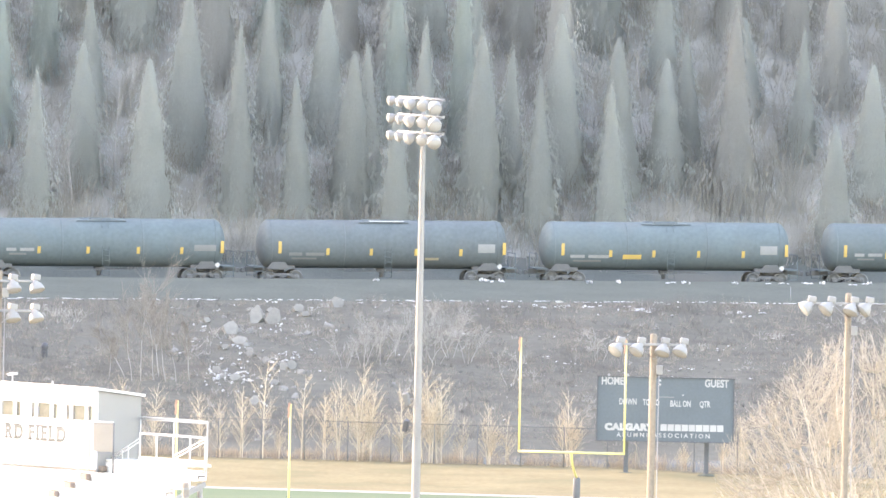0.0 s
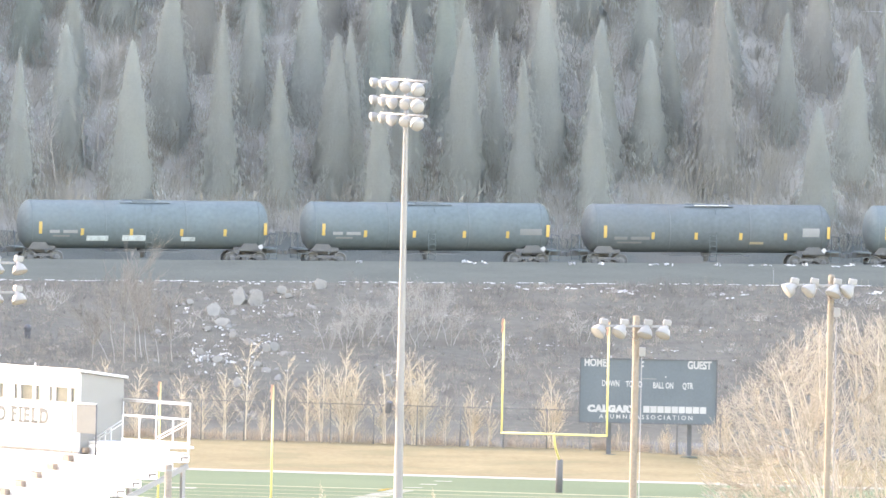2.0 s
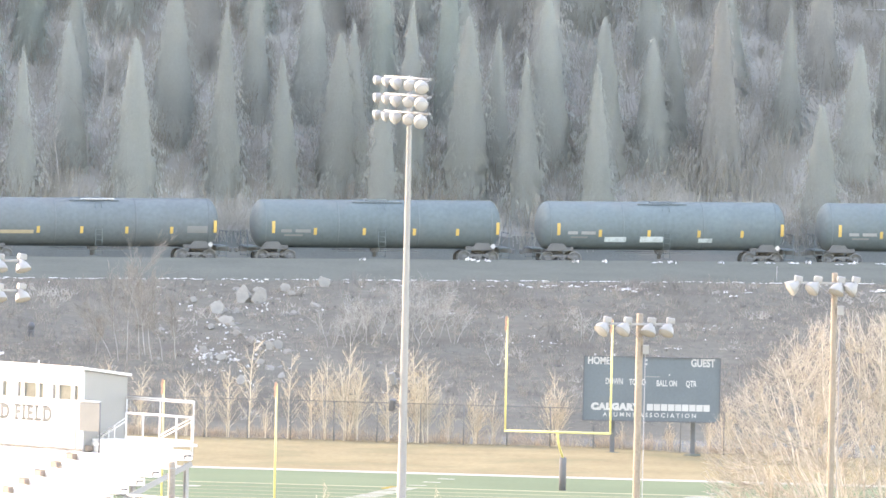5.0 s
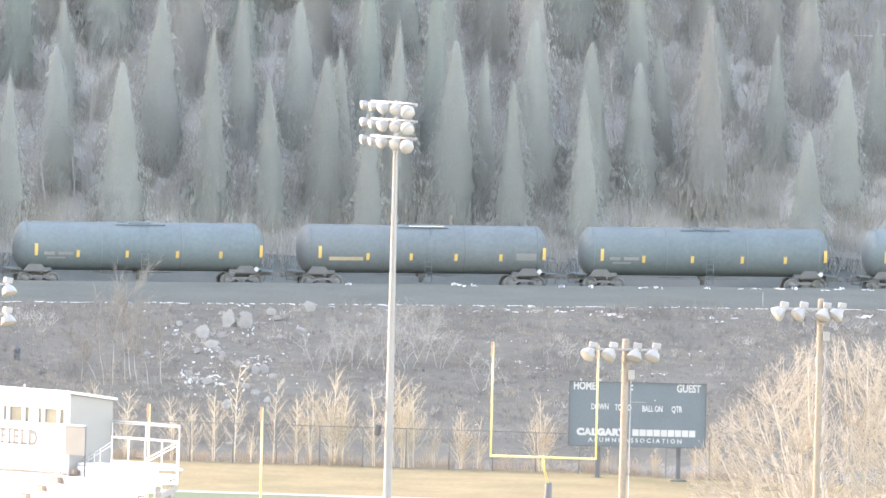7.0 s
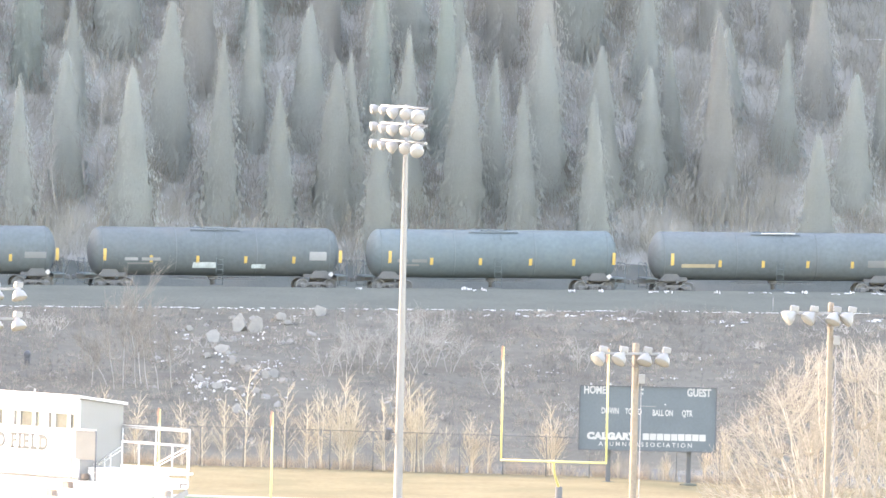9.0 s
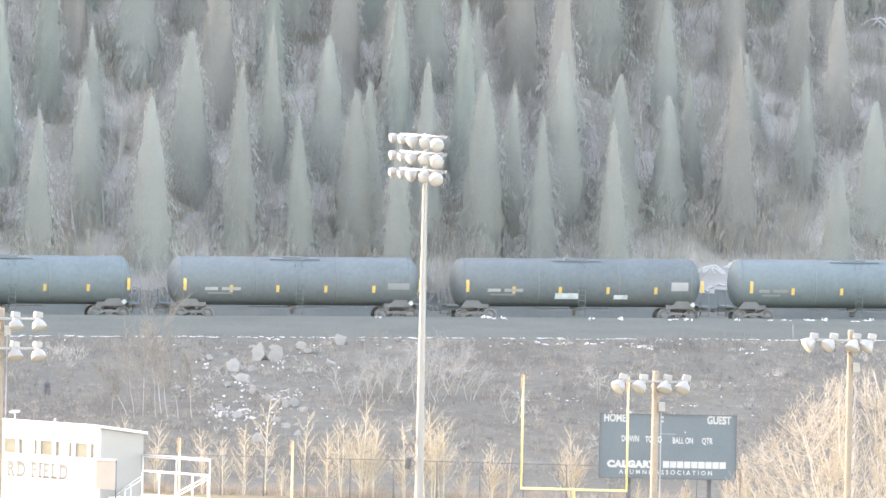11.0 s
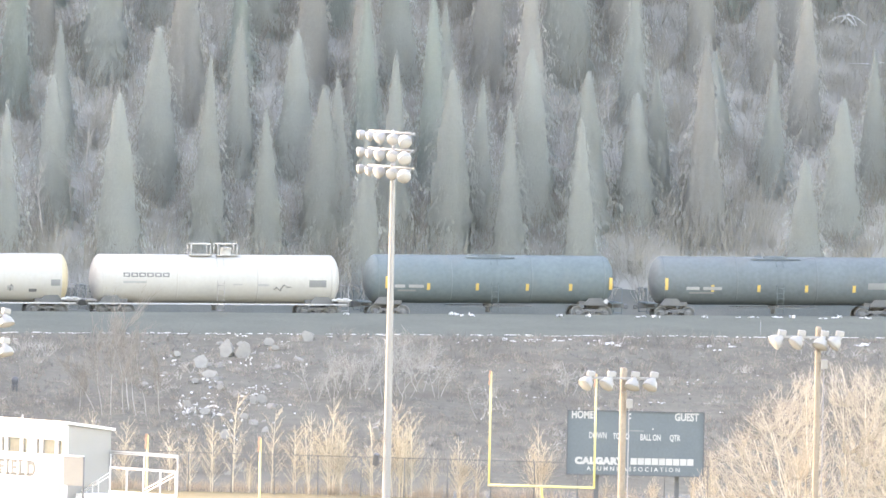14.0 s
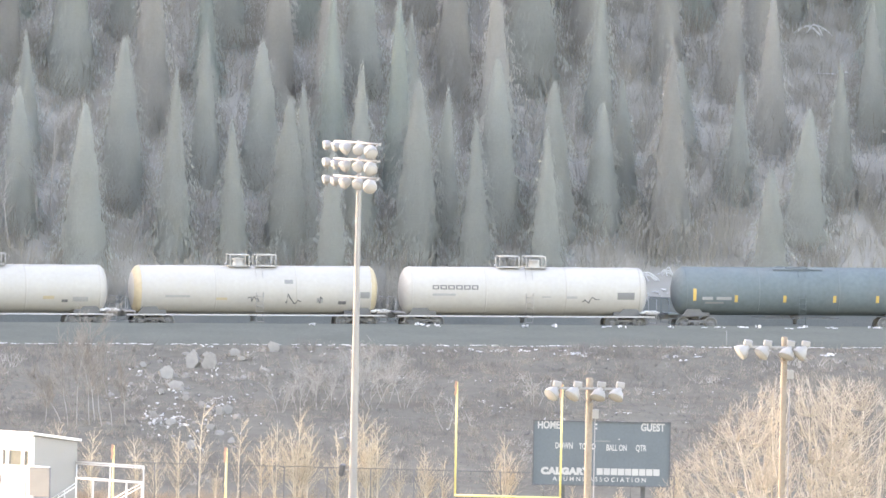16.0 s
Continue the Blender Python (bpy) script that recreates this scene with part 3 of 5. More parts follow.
def steel_light():
    p = thing("stadium_light", "tall galvanised steel light mast with three rows of white floodlights", "light pole", pose(-1.6, 1200, 0))
    part("mast", Geo().lathe([(0.27, 0), (0.255, 0.1), (0.19, 11), (0.14, 20), (0.112, 24.6), (0.1, 27.02), (0.0, 27.07)], n=14), M_STEEL_WHITE, p)
    part("base_plate", Geo().box((0, 0, 0.04), (0.9, 0.9, 0.08), bevel=0.02), M_STRINGER, p)
    d = Vector((0.47, -0.88, 0))
    rng = random.Random(6)
    n = Vector((-0.88, -0.47, 0))
    shared_lamp = Geo().lathe([(0.0, 0.34), (0.13, 0.32), (0.24, 0.23), (0.31, 0.08), (0.34, -0.08), (0.33, -0.2), (0.28, -0.24)], n=16).mesh("floodlight", M_LAMP)
    shared_lens = Geo().lathe([(0.3, -0.22), (0.2, -0.27), (0.0, -0.28)], n=16).mesh("lens", M_GLASS_LENS)
    for z in (26.92, 26.14, 25.36):
        arm = part("crossarm", Geo().rod(Vector((0, 0, z)) - d * 2.4, Vector((0, 0, z)) + d * 1.95, 0.065, n=6), M_STEEL_WHITE, p)
        # each head: place along the arm, drop below it, size, direction of its back
        for along, drop, size, back in ((-2.3, 0.17, 0.66, (0.97, 0.34, 0.22)), (-1.45, 0.2, 0.64, (0.9, 0.45, 0.4)), (-0.5, 0.24, 0.8, (0.7, 0.5, 0.55)), (0.78, 0.26, 0.78, (0.3, 0.85, 0.5)), (1.9, 0.32, 0.92, (-0.2, 0.8, 0.62))):
            c = Vector((0, 0, z - drop + rng.uniform(-0.02, 0.02))) + d * along + n * 0.45
            tilt = (Vector(back) + Vector((rng.gauss(0, 0.06), rng.gauss(0, 0.06), rng.gauss(0, 0.06)))).to_track_quat("Z", "Y").to_matrix().to_4x4()
            f = part("floodlight", shared_lamp, None, p, at=Matrix.Translation(c) @ tilt @ Matrix.Scale(size, 4))
            part("lens", shared_lens, None, f)
            part("bracket", Geo().rod(Vector((0, 0, z)) + d * along, c, 0.035, n=5), M_STEEL_WHITE, p)
            part("visor_tip", Geo().rod(c + Vector((0.03, 0, -0.18 * size)), c + Vector((0.05, 0, -0.2 - 0.2 * size)), 0.05, 0.015, 6), M_LAMP, p)
    for k, z in enumerate((13.3, 12.1)):
        s = part("side_speaker", Geo().box((-0.5, -0.1, z), (0.24, 0.26, 0.56), rz=-20, rx=14, ry=-12 if k == 0 else 14, bevel=0.03), M_DARKSTEEL if k else M_GREYSIGN, p, "grey horn box strapped to the mast")
        part("clamp", Geo().rod((-0.1, 0, z), (-0.5, -0.1, z), 0.03, n=5), M_STRINGER, s)
    part("climb_step", Geo().rod((0, 0, 3), (0, -0.4, 3), 0.02, n=5), M_STRINGER, p)


steel_light()


# ---- grandstand ----
def build_stand():
    O = pose(-16.66, 1240, 0, 0, 0, -52.3)
    s = thing("grandstand", "white aluminium bleacher grandstand with railings, stepped towards its own field", "grandstand", O)
    rows, run, rise, right, left, aisle, lift = 21, 0.92, 0.385, 7.8, -16.0, 0.2, 0.24
    seat_r = Geo().box((0, 0, 0), (right - aisle - 0.5, 0.28, 0.05), bevel=0.015).mesh("seat_plank", M_ALU)
    seat_l = Geo().box((0, 0, 0), (aisle - 0.5 - left, 0.28, 0.05), bevel=0.015).mesh("seat_plank", M_ALU)
    foot = Geo().box((0, 0, 0), (right - left, 0.66, 0.045), bevel=0.01).mesh("foot_plank", M_ALU)
    riser = Geo().box((0, 0, 0), (right - left, 0.03, rise - 0.06)).mesh("riser", M_ALU)
    bracket = Geo().box((0, 0, 0), (0.06, 0.4, 0.07)).box((0, -0.17, -0.12), (0.06, 0.06, 0.24)).mesh("seat_bracket", M_DARKSTEEL)
    step = Geo().box((0, 0, 0), (0.5, 0.3, 0.27), bevel=0.02).mesh("aisle_step", M_BROWNSTEP)
    for i in range(rows):
        y, z = 0.35 - i * run, 8.2 + lift - i * rise
        part("foot_plank", foot, None, s, at=pose((right + left) / 2, y - 0.12, z - 0.42))
        part("riser", riser, None, s, at=pose((right + left) / 2, y + 0.24, z - 0.24))
        part("seat_plank", seat_r, None, s, at=pose((right + aisle + 0.5) / 2, y, z))
        part("seat_plank", seat_l, None, s, at=pose((left + aisle - 0.5) / 2, y, z))
        part("seat_bracket", bracket, None, s, at=pose(right - 0.05, y, z - 0.22))
        part("aisle_step", step, None, s, at=pose(aisle - 0.2, y - 0.02, z - 0.2))
    for x in (right + 0.06, -4, left - 0.06):
        part("stringer", Geo().box((x, 0.5 - rows * run / 2, 8.2 + lift - 0.58 - rows * rise / 2), (0.1, math.hypot(rows * run, rows * rise), 0.24), rx=math.degrees(math.atan2(rise, run))), M_STRINGER, s)
    for x in (right - 0.2, right - 4.3, -4, left + 0.2):
        for y in (0.4, -2.6, -4.0, -8, -12):
            h = 8.2 + lift - 0.6 + (y - 0.35) * rise / run
            part("column", Geo().box((x, y, h / 2), (0.18, 0.18, h)), M_STRINGER, s)
    # landing beside the press box
    part("landing_deck", Geo().box((2.1, 1.35, 8.38 + lift), (8.2, 1.5, 0.12), bevel=0.02), M_ALU, s)
    part("landing_beam", Geo().box((2.1, 0.62, 8.2 + lift), (8.2, 0.08, 0.22)), M_ALU, s)

    def railing(name, a, b, z, high=1.07, posts=5, r=0.028, mids=(0.08,), parent=s):
        a, b = Vector(a), Vector(b)
        rail = part(name, Geo().rod(a + Vector((0, 0, z + high)), b + Vector((0, 0, z + high)), r * 1.4, n=6), M_RAIL, parent)
        for k in range(posts):
            p = a.lerp(b, k / (posts - 1))
            part("rail_post", Geo().rod(p + Vector((0, 0, z)), p + Vector((0, 0, z + high)), r, n=6), M_RAIL, rail)
        for m in mids:
            part("mid_rail", Geo().rod(a + Vector((0, 0, z + high * m)), b + Vector((0, 0, z + high * m)), r, n=6), M_RAIL, rail)
        return rail
    railing("railing", (1.75, 1.25, 0), (6.95, 1.25, 0), 8.6 + lift, 1.12, 5, 0.045, ())
    part("toe_board", Geo().box((4.35, 1.2, 8.5 + lift), (5.2, 0.05, 0.3), bevel=0.01), M_RAIL, s)
    railing("railing", (0.05, 2.55, 0), (5.25, 2.55, 0), 8.6 + lift, 1.8, 3, 0.03, (0.95,))
    part("end_post", Geo().rod((6.95, 1.2, 7.9 + lift), (6.95, 1.2, 9.72 + lift), 0.06, n=8), M_RAIL, s)
    for dz in (0.0, -0.16):
        part("hand_rail", Geo().rod((4.3, 1.25, 8.75 + lift + dz), (6.9, 1.2, 9.7 + lift + dz), 0.03, n=6), M_RAIL, s)
        part("hand_rail", Geo().rod((-0.2, 0.9, 8.45 + lift + dz), (1.75, 1.25, 9.5 + lift + dz), 0.03, n=6), M_RAIL, s)
    for x in (0.3, 0.75, 1.2):
        part("rail_post", Geo().rod((x, 1.0, 7.9), (x, 1.0, 8.5 + lift + x * 0.5), 0.025, n=6), M_RAIL, s)
    # lower walkway
    part("walkway_deck", Geo().box((12.0, -2.6, 5.3), (9.4, 1.4, 0.12), bevel=0.02), M_ALU, s)
    railing("railing", (7.0, -3.2, 0), (16.6, -3.2, 0), 5.36, 1.06, 8, 0.045, (0.06,))
    railing("railing", (16.6, -3.2, 0), (16.6, -2.0, 0), 5.36, 1.06, 2, 0.035, (0.5,))
    part("hand_rail", Geo().rod((12.4, -3.2, 5.45), (16.5, -3.2, 6.36), 0.03, n=6), M_RAIL, s)
    part("hand_rail", Geo().rod((12.4, -3.2, 5.36), (16.5, -3.2, 6.2), 0.025, n=6), M_RAIL, s)
    for x in (8.2, 12.4, 16.4):
        for y in (-3.1, -2.1):
            part("column", Geo().box((x, y, 2.62), (0.14, 0.14, 5.24)), M_STRINGER, s)

    # press box on the top row
    b = thing("press_box", "white press box with windows and grey end wall on the grandstand", "press box", O)
    part("floor", Geo().box((-7, 1.3, 8.12), (14, 2.6, 0.16)), M_GREYPANEL, b)
    wall = Geo()
    wins = [(-7.0, 1.03), (-4.1, 1.0), (-1.36, 1.0), (-9.7, 1.0), (-12.4, 1.0)]
    z0, z1, zt = 10.41, 11.18, 11.90
    wall.box((-7, 0.05, (7.8 + z0) / 2), (14, 0.1, z0 - 7.8))
    wall.box((-7, 0.05, (z1 + zt) / 2), (14, 0.1, zt - z1))
    edges = [-14.0]
    for c, w in sorted(wins):
        edges += [c - w, c + w]
    edges.append(0.0)
    for a, e in zip(edges[::2], edges[1::2]):
        wall.box(((a + e) / 2, 0.05, (z0 + z1) / 2), (e - a, 0.1, z1 - z0))
    part("front_wall", wall, M_WHITE, b)
    side = Geo().add([(0, 0.1, 8.2), (0, 2.6, 8.2), (0, 2.6, 11.58), (0, 0.1, 11.88), (-0.1, 0.1, 8.2), (-0.1, 2.6, 8.2), (-0.1, 2.6, 11.58), (-0.1, 0.1, 11.88)],
                     [(0, 1, 2, 3), (7, 6, 5, 4), (0, 4, 5, 1), (1, 5, 6, 2), (2, 6, 7, 3), (3, 7, 4, 0)])
    part("end_wall", side, M_GREYPANEL, b, "pale grey end wall")
    part("back_wall", Geo().box((-7, 2.55, 9.82), (13.8, 0.1, 3.24)), M_GREYPANEL, b)
    part("end_wall", Geo().box((-13.95, 1.32, 9.88), (0.1, 2.42, 3.2)), M_GREYPANEL, b)
    roof = part("roof", Geo().box((-6.95, 1.32, 11.82), (14.2, 2.85, 0.12), rx=-6.6), M_RAIL, b)
    part("roof_fascia", Geo().box((-6.98, -0.06, 11.94), (14.1, 0.06, 0.16)), M_WHITE, b)
    for c, w in wins:
        f = Geo()
        for x in (c - w * 0.62, c + w * 0.57):
            f.box((x, 0.03, (z0 + z1) / 2), (0.24 * w, 0.08, z1 - z0))
        f.box((c, 0.03, z0 + 0.02), (2 * w, 0.09, 0.05))
        f.box((c, 0.03, z1 - 0.02), (2 * w, 0.09, 0.05))
        win = part("window", f, M_WHITE, b)
        for x0, x1 in ((-0.96, -0.74), (-0.5, 0.44), (0.7, 0.96)):
            part("pane", Geo().box((c + w * (x0 + x1) / 2, 0.07, (z0 + z1) / 2), (w * (x1 - x0), 0.02, z1 - z0)), M_WINDOW, win)
    part("blind_shelf", Geo().box((-7, 1.2, 10.6), (13.6, 0.5, 0.04)), M_GREYPANEL, b)
    for text, x0 in (("RD", -7.15), ("FIELD", -5.3)):
        for a, e, high in words(text, 0.98, M_BLUELETTER, b, pose(x0, -0.012, 9.39) @ UP, "letter", 0.97, 0.03, 1.3):
            for z in (9.42, 9.36 + high):
                part("serif", Geo().box((x0 + a + 0.09, -0.012, z), (0.34, 0.02, 0.07)), M_BLUELETTER, b)
    for i in range(5):
        x = -8.6 - i * 1.05
        h = Geo().box((x - 0.1, -0.01, 9.71), (0.2, 0.02, 0.68)).box((x + 0.36, -0.01, 9.71), (0.2, 0.02, 0.60)).box((x + 0.13, -0.01, 9.99), (0.46, 0.02, 0.12))
        part("name_block", h, M_BLUELETTER, b)
    # windbreak beside the box
    wb = thing("windbreak", "smoked grey panel in a dark frame at the press box corner", "windbreak", O)
    part("panel", Geo().box((0.85, -0.22, 9.75), (1.2, 0.03, 1.35), rz=14), M_SMOKEPANEL, wb)
    part("frame", Geo().rod((0.05, -0.42, 8.2), (0.05, -0.42, 10.45), 0.025, n=6), M_DARKSTEEL, wb)
    part("frame", Geo().rod((1.45, -0.08, 8.0), (1.45, -0.08, 10.45), 0.04, n=6), M_DARKSTEEL, wb)
    part("top_bar", Geo().rod((0.05, -0.42, 10.46), (1.45, -0.08, 10.46), 0.05, n=6), M_WHITE, wb)
    # roof clutter
    u = thing("roof_unit", "small white unit on a stalk on the press box roof", "antenna", O)
    part("stalk", Geo().rod((-7.85, 0.9, 11.85), (-7.85, 0.9, 12.3), 0.03, n=6), M_WHITE, u)
    part("head", Geo().box((-7.85, 0.9, 12.34), (0.46, 0.34, 0.1), ry=-10, bevel=0.03), M_WHITE, u)
    part("stub", Geo().rod((-4.7, 0.9, 11.85), (-4.7, 0.9, 12.15), 0.04, n=6), M_WHITE, u)


build_stand()

stub = thing("post", "grey weathered wooden post in front of the grandstand", "post", pose(-12.03, 1200, 0))
part("shaft", Geo().lathe([(0.19, 0), (0.18, 5), (0.165, 9.2), (0.13, 9.3), (0, 9.3)], n=11), M_WOOD_GREY, stub)
part("band", Geo().lathe([(0.18, 8.98), (0.18, 9.06)], n=11), M_STEEL_WHITE, stub)


# ---- railway ----
TRACK = pose(0, 1690.0, RAIL_Z, 0, 0, TRACK_TURN) @ pose(0, 0, 0, 0, -math.degrees(math.atan(GRADE)), 0)


def build_track():
    bed = Geo()
    prof = [(-3.4, -0.75), (-2.0, -0.22), (2.0, -0.22), (3.4, -0.75), (3.4, -1.4), (-3.4, -1.4)]
    n = 400
    rng = random.Random(5)
    ps = []
    for i in range(n + 1):
        x = -400 + 800 * i / n
        ps += [(x, y + rng.uniform(-0.12, 0.12), z + rng.uniform(-0.05, 0.05)) for y, z in prof]
    fs = [(6 * i + k, 6 * i + (k + 1) % 6, 6 * i + 6 + (k + 1) % 6, 6 * i + 6 + k) for i in range(n) for k in range(6)]
    bed.add(ps, [f[::-1] for f in fs])
    t = tagged(part("track_bed", bed, M_BALLAST), "dark gravel ballast with rusty rails and sleepers", "railway track", kind="structure")
    t.matrix_basis = TRACK
    for s in (-0.76, 0.76):
        part("rail", Geo().box((0, s, -0.085), (800, 0.07, 0.17)), M_RUST, t)
    ties = Geo()
    for i in range(-160, 160):
        ties.box((i * 0.55, 0, -0.25), (0.23, 2.6, 0.12))
    tagged(part("sleepers", ties, M_BALLAST, t), kind="stuff")


build_track()

SPEED = 11.085
CARS = []


def tank_profile(length, r, head):
    p = []
    for k in range(9):
        w = math.pi / 2 * k / 8
        p.append((r * math.sin(w), -length / 2 + head * (1 - math.cos(w))))
    q = [(a, -b) for a, b in p[::-1]]
    return p + q


ALONG = Matrix(((0, 0, 1, 0), (1, 0, 0, 0), (0, 1, 0, 0), (0, 0, 0, 1)))   # z of the lathe to x of the car
SHARED = {}


def shared(key, make):
    if key not in SHARED:
        SHARED[key] = make()
    return SHARED[key]


def decal(name, car, x0, x1, z0, z1, m, tank_z, r, label=""):
    """A thin plate that follows the tank's side."""
    g = Geo()
    n = 4
    ps = []
    for k in range(n + 1):
        z = z0 + (z1 - z0) * k / n
        y = -math.sqrt(max(0.01, (r + 0.012) ** 2 - (z - tank_z) ** 2))
        ps += [(x0, y, z), (x1, y, z)]
    g.add(ps, [(2 * k, 2 * k + 1, 2 * k + 3, 2 * k + 2) for k in range(n)], True)
    back = [(a, b + 0.01, c) for a, b, c in ps]
    g.add(back, [(2 * k + 2, 2 * k + 3, 2 * k + 1, 2 * k) for k in range(n)], True)
    return part(name, g, m, car, label)


def bogie(car, x):
    """A two-axle truck: side frames, bolster, springs and turning wheelsets."""
    def frames():
        g = Geo()
        for s in (-1, 1):
            g.box((0, s * 0.98, 0.62), (1.2, 0.14, 0.16))
            for e in (-1, 1):
                g.box((e * 0.62, s * 0.98, 0.52), (0.55, 0.13, 0.14), ry=e * 26)
                g.box((e * 0.89, s * 0.98, 0.46), (0.30, 0.2, 0.26), bevel=0.04)
            g.box((0, s * 0.98, 0.32), (0.8, 0.14, 0.14))
            for k in (-0.17, 0, 0.17):
                g.rod((k, s * 0.98, 0.36), (k, s * 0.98, 0.58), 0.07, n=7)
        g.box((0, 0, 0.6), (0.4, 2.0, 0.22))
        return g.mesh("side_frame", M_UNDER)

    def wheelset():
        g = Geo()
        for s in (-1, 1):
            m = pose(0, s * 0.78, 0, 90)
            g.lathe([(0.08, -0.1), (0.13, -0.1), (0.13, -0.03), (0.36, -0.03), (0.38, -0.07), (0.455, -0.07), (0.46, 0.05), (0.48, 0.07), (0.36, 0.06), (0.36, 0.03), (0.13, 0.03), (0.1, 0.1)], m, 20)
            for k in range(5):
                w = 2 * math.pi * k / 5
                g.box((0.25 * math.cos(w), s * 0.79, 0.25 * math.sin(w)), (0.16, 0.09, 0.04), ry=-math.degrees(w))
        g.rod((0, -1.05, 0), (0, 1.05, 0), 0.085, n=8)
        return g.mesh("wheelset", M_WHEEL)
    b = part("bogie", shared("bogie", frames), None, car, at=pose(x, 0, 0))
    sets = []
    for e in (-0.89, 0.89):
        sets.append(part("wheelset", shared("wheelset", wheelset), None, b, at=pose(e, 0, 0.46)))
    return sets


def tank_car(start, kind, label, stripes=(), extras=(), length=16.15, white_walk=False):
    """A tank car on two bogies; start is its centre along the track at the clip's start."""
    white = kind == "white"
    c = thing("tank_car", label, "tank car", group="tank cars of the train")
    r, tz = 1.54, 2.46 if white else 2.55
    paint = {"white": M_TANK_WHITE, "blue": M_TANK, "black": M_TANK_DARK}[kind]
    head = 0.75 if not white else 0.62
    tank = part("tank", shared(("tank", kind, length), lambda: Geo().lathe(tank_profile(length, r, head), pose(0, 0, tz) @ ALONG, 40).mesh("tank", paint)), None, c)
    for x in (-length / 2 + head + 0.02, -2.6, 2.6, length / 2 - head - 0.02):
        part("weld_band", shared(("band", kind), lambda: Geo().lathe([(r, -0.05), (r + 0.012, -0.03), (r + 0.012, 0.03), (r, 0.05)], ALONG, 36).mesh("weld_band", paint)), None, tank, at=pose(x, 0, tz))
    trim = M_STEEL_WHITE if white else paint

    def sill():
        return Geo().box((7.55, 0, 0.92), (2.5, 0.5, 0.34), bevel=0.02).box((6.4, 0, 1.08), (1.3, 2.0, 0.22)).mesh("stub_sill", M_UNDER)
    for s in (-1, 1):
        part("stub_sill", shared("sill", sill), None, c, at=pose(0, 0, 0, 0, 0, 0 if s > 0 else 180))
        def coupler():
            g = Geo().box((0.25, 0, 0.86), (0.6, 0.2, 0.22), bevel=0.03).box((0.62, 0.05, 0.86), (0.24, 0.3, 0.3), bevel=0.05)
            return g.mesh("coupler", M_WHEEL)
        part("coupler", shared("coupler", coupler), None, c, at=pose(s * 8.35, 0, 0, 0, 0, 0 if s > 0 else 180))

        def platform():
            g = Geo().box((0, 0, 1.10), (0.75, 2.9, 0.08))
            for y in (-1.4, 1.4):
                g.rod((-0.3, y, 0.45), (-0.3, y, 2.05), 0.022, n=5).rod((0.3, y, 0.45), (0.3, y, 1.1), 0.022, n=5)
                for z in (0.5, 0.8):
                    g.rod((-0.3, y, z), (0.3, y, z), 0.02, n=5)
            g.rod((-0.3, -1.4, 2.05), (-0.3, 1.4, 2.05), 0.022, n=5)
            return g.mesh("end_platform", trim)
        part("end_platform", shared(("platform", white), platform), None, c, at=pose(s * 8.15, 0, 0, 0, 0, 0 if s < 0 else 180))
        for y in (-1.05, 1.05):
            saddle = Geo().add([(s * 7.6, y - 0.06, 0.95), (s * 6.0, y - 0.06, 0.95), (s * 6.4, y - 0.06, 1.42), (s * 7.2, y - 0.06, 1.42),
                        (s * 7.6, y + 0.06, 0.95), (s * 6.0, y + 0.06, 0.95), (s * 6.4, y + 0.06, 1.42), (s * 7.2, y + 0.06, 1.42)],
                       [(0, 1, 2, 3), (7, 6, 5, 4), (0, 4, 5, 1), (1, 5, 6, 2), (2, 6, 7, 3), (3, 7, 4, 0)])
            part("saddle", saddle, M_UNDER, c)
    side = 0.90 if white else 0.86
    for y in (-1.42, 1.42):
        part("running_board", shared(("board", white), lambda: Geo().box((0, 0, 0), (16.7 if white else 5.2, 0.16, 0.08 if white else 0.04)).mesh("running_board", M_PLACARD if white else M_UNDER)), None, c, at=pose(0, y, side))
    part("outlet_valve", shared("valve", lambda: Geo().lathe([(0.35, 1.0), (0.3, 0.8), (0.14, 0.72), (0.14, 0.45), (0, 0.45)], n=12).mesh("outlet_valve", M_UNDER)), None, c)

    def ladder():
        g = Geo()
        for x in (-0.22, 0.22):
            g.rod((x, -1.5, 0.5), (x, -1.56, 2.2), 0.018, n=5).rod((x, -1.56, 2.2), (x, -1.25, 3.5), 0.018, n=5).rod((x, -1.25, 3.5), (x, -0.75, 4.0), 0.018, n=5)
        for k in range(6):
            g.rod((-0.22, -1.5 - 0.01 * k, 0.5 + 0.32 * k), (0.22, -1.5 - 0.01 * k, 0.5 + 0.32 * k), 0.018, n=5)
        return g.mesh("ladder", trim)
    part("ladder", shared(("ladder", white), ladder), None, c, at=pose(0.2, 0, 0))
    if white:
        for x in (-1.0, 0.72):
            deck = part("top_platform", shared("topdeck", lambda: Geo().box((0, 0, 3.92), (1.4, 1.6, 0.06)).mesh("top_platform", M_TANK_WHITE)), None, c, "pale steel platform and railing round the manway", at=pose(x, 0, 0.07))
            for a in (-0.62, 0.62):
                part("rail", shared("toprail_y", lambda: Geo().rod((0, -0.75, 4.62), (0, 0.75, 4.62), 0.04, n=5).mesh("rail", M_TANK_WHITE)), None, deck, at=pose(a, 0, 0))
                for y in (-0.75, 0.75):
                    part("rail_post", shared("toppost", lambda: Geo().rod((0, 0, 3.9), (0, 0, 4.62), 0.04, n=5).mesh("rail_post", M_TANK_WHITE)), None, deck, at=pose(a, y, 0))
            for y in (-0.75, 0.75):
                part("rail", shared("toprail_x", lambda: Geo().rod((-0.62, 0, 4.62), (0.62, 0, 4.62), 0.045, n=5).mesh("rail", M_TANK_WHITE)), None, deck, at=pose(0, y, 0))
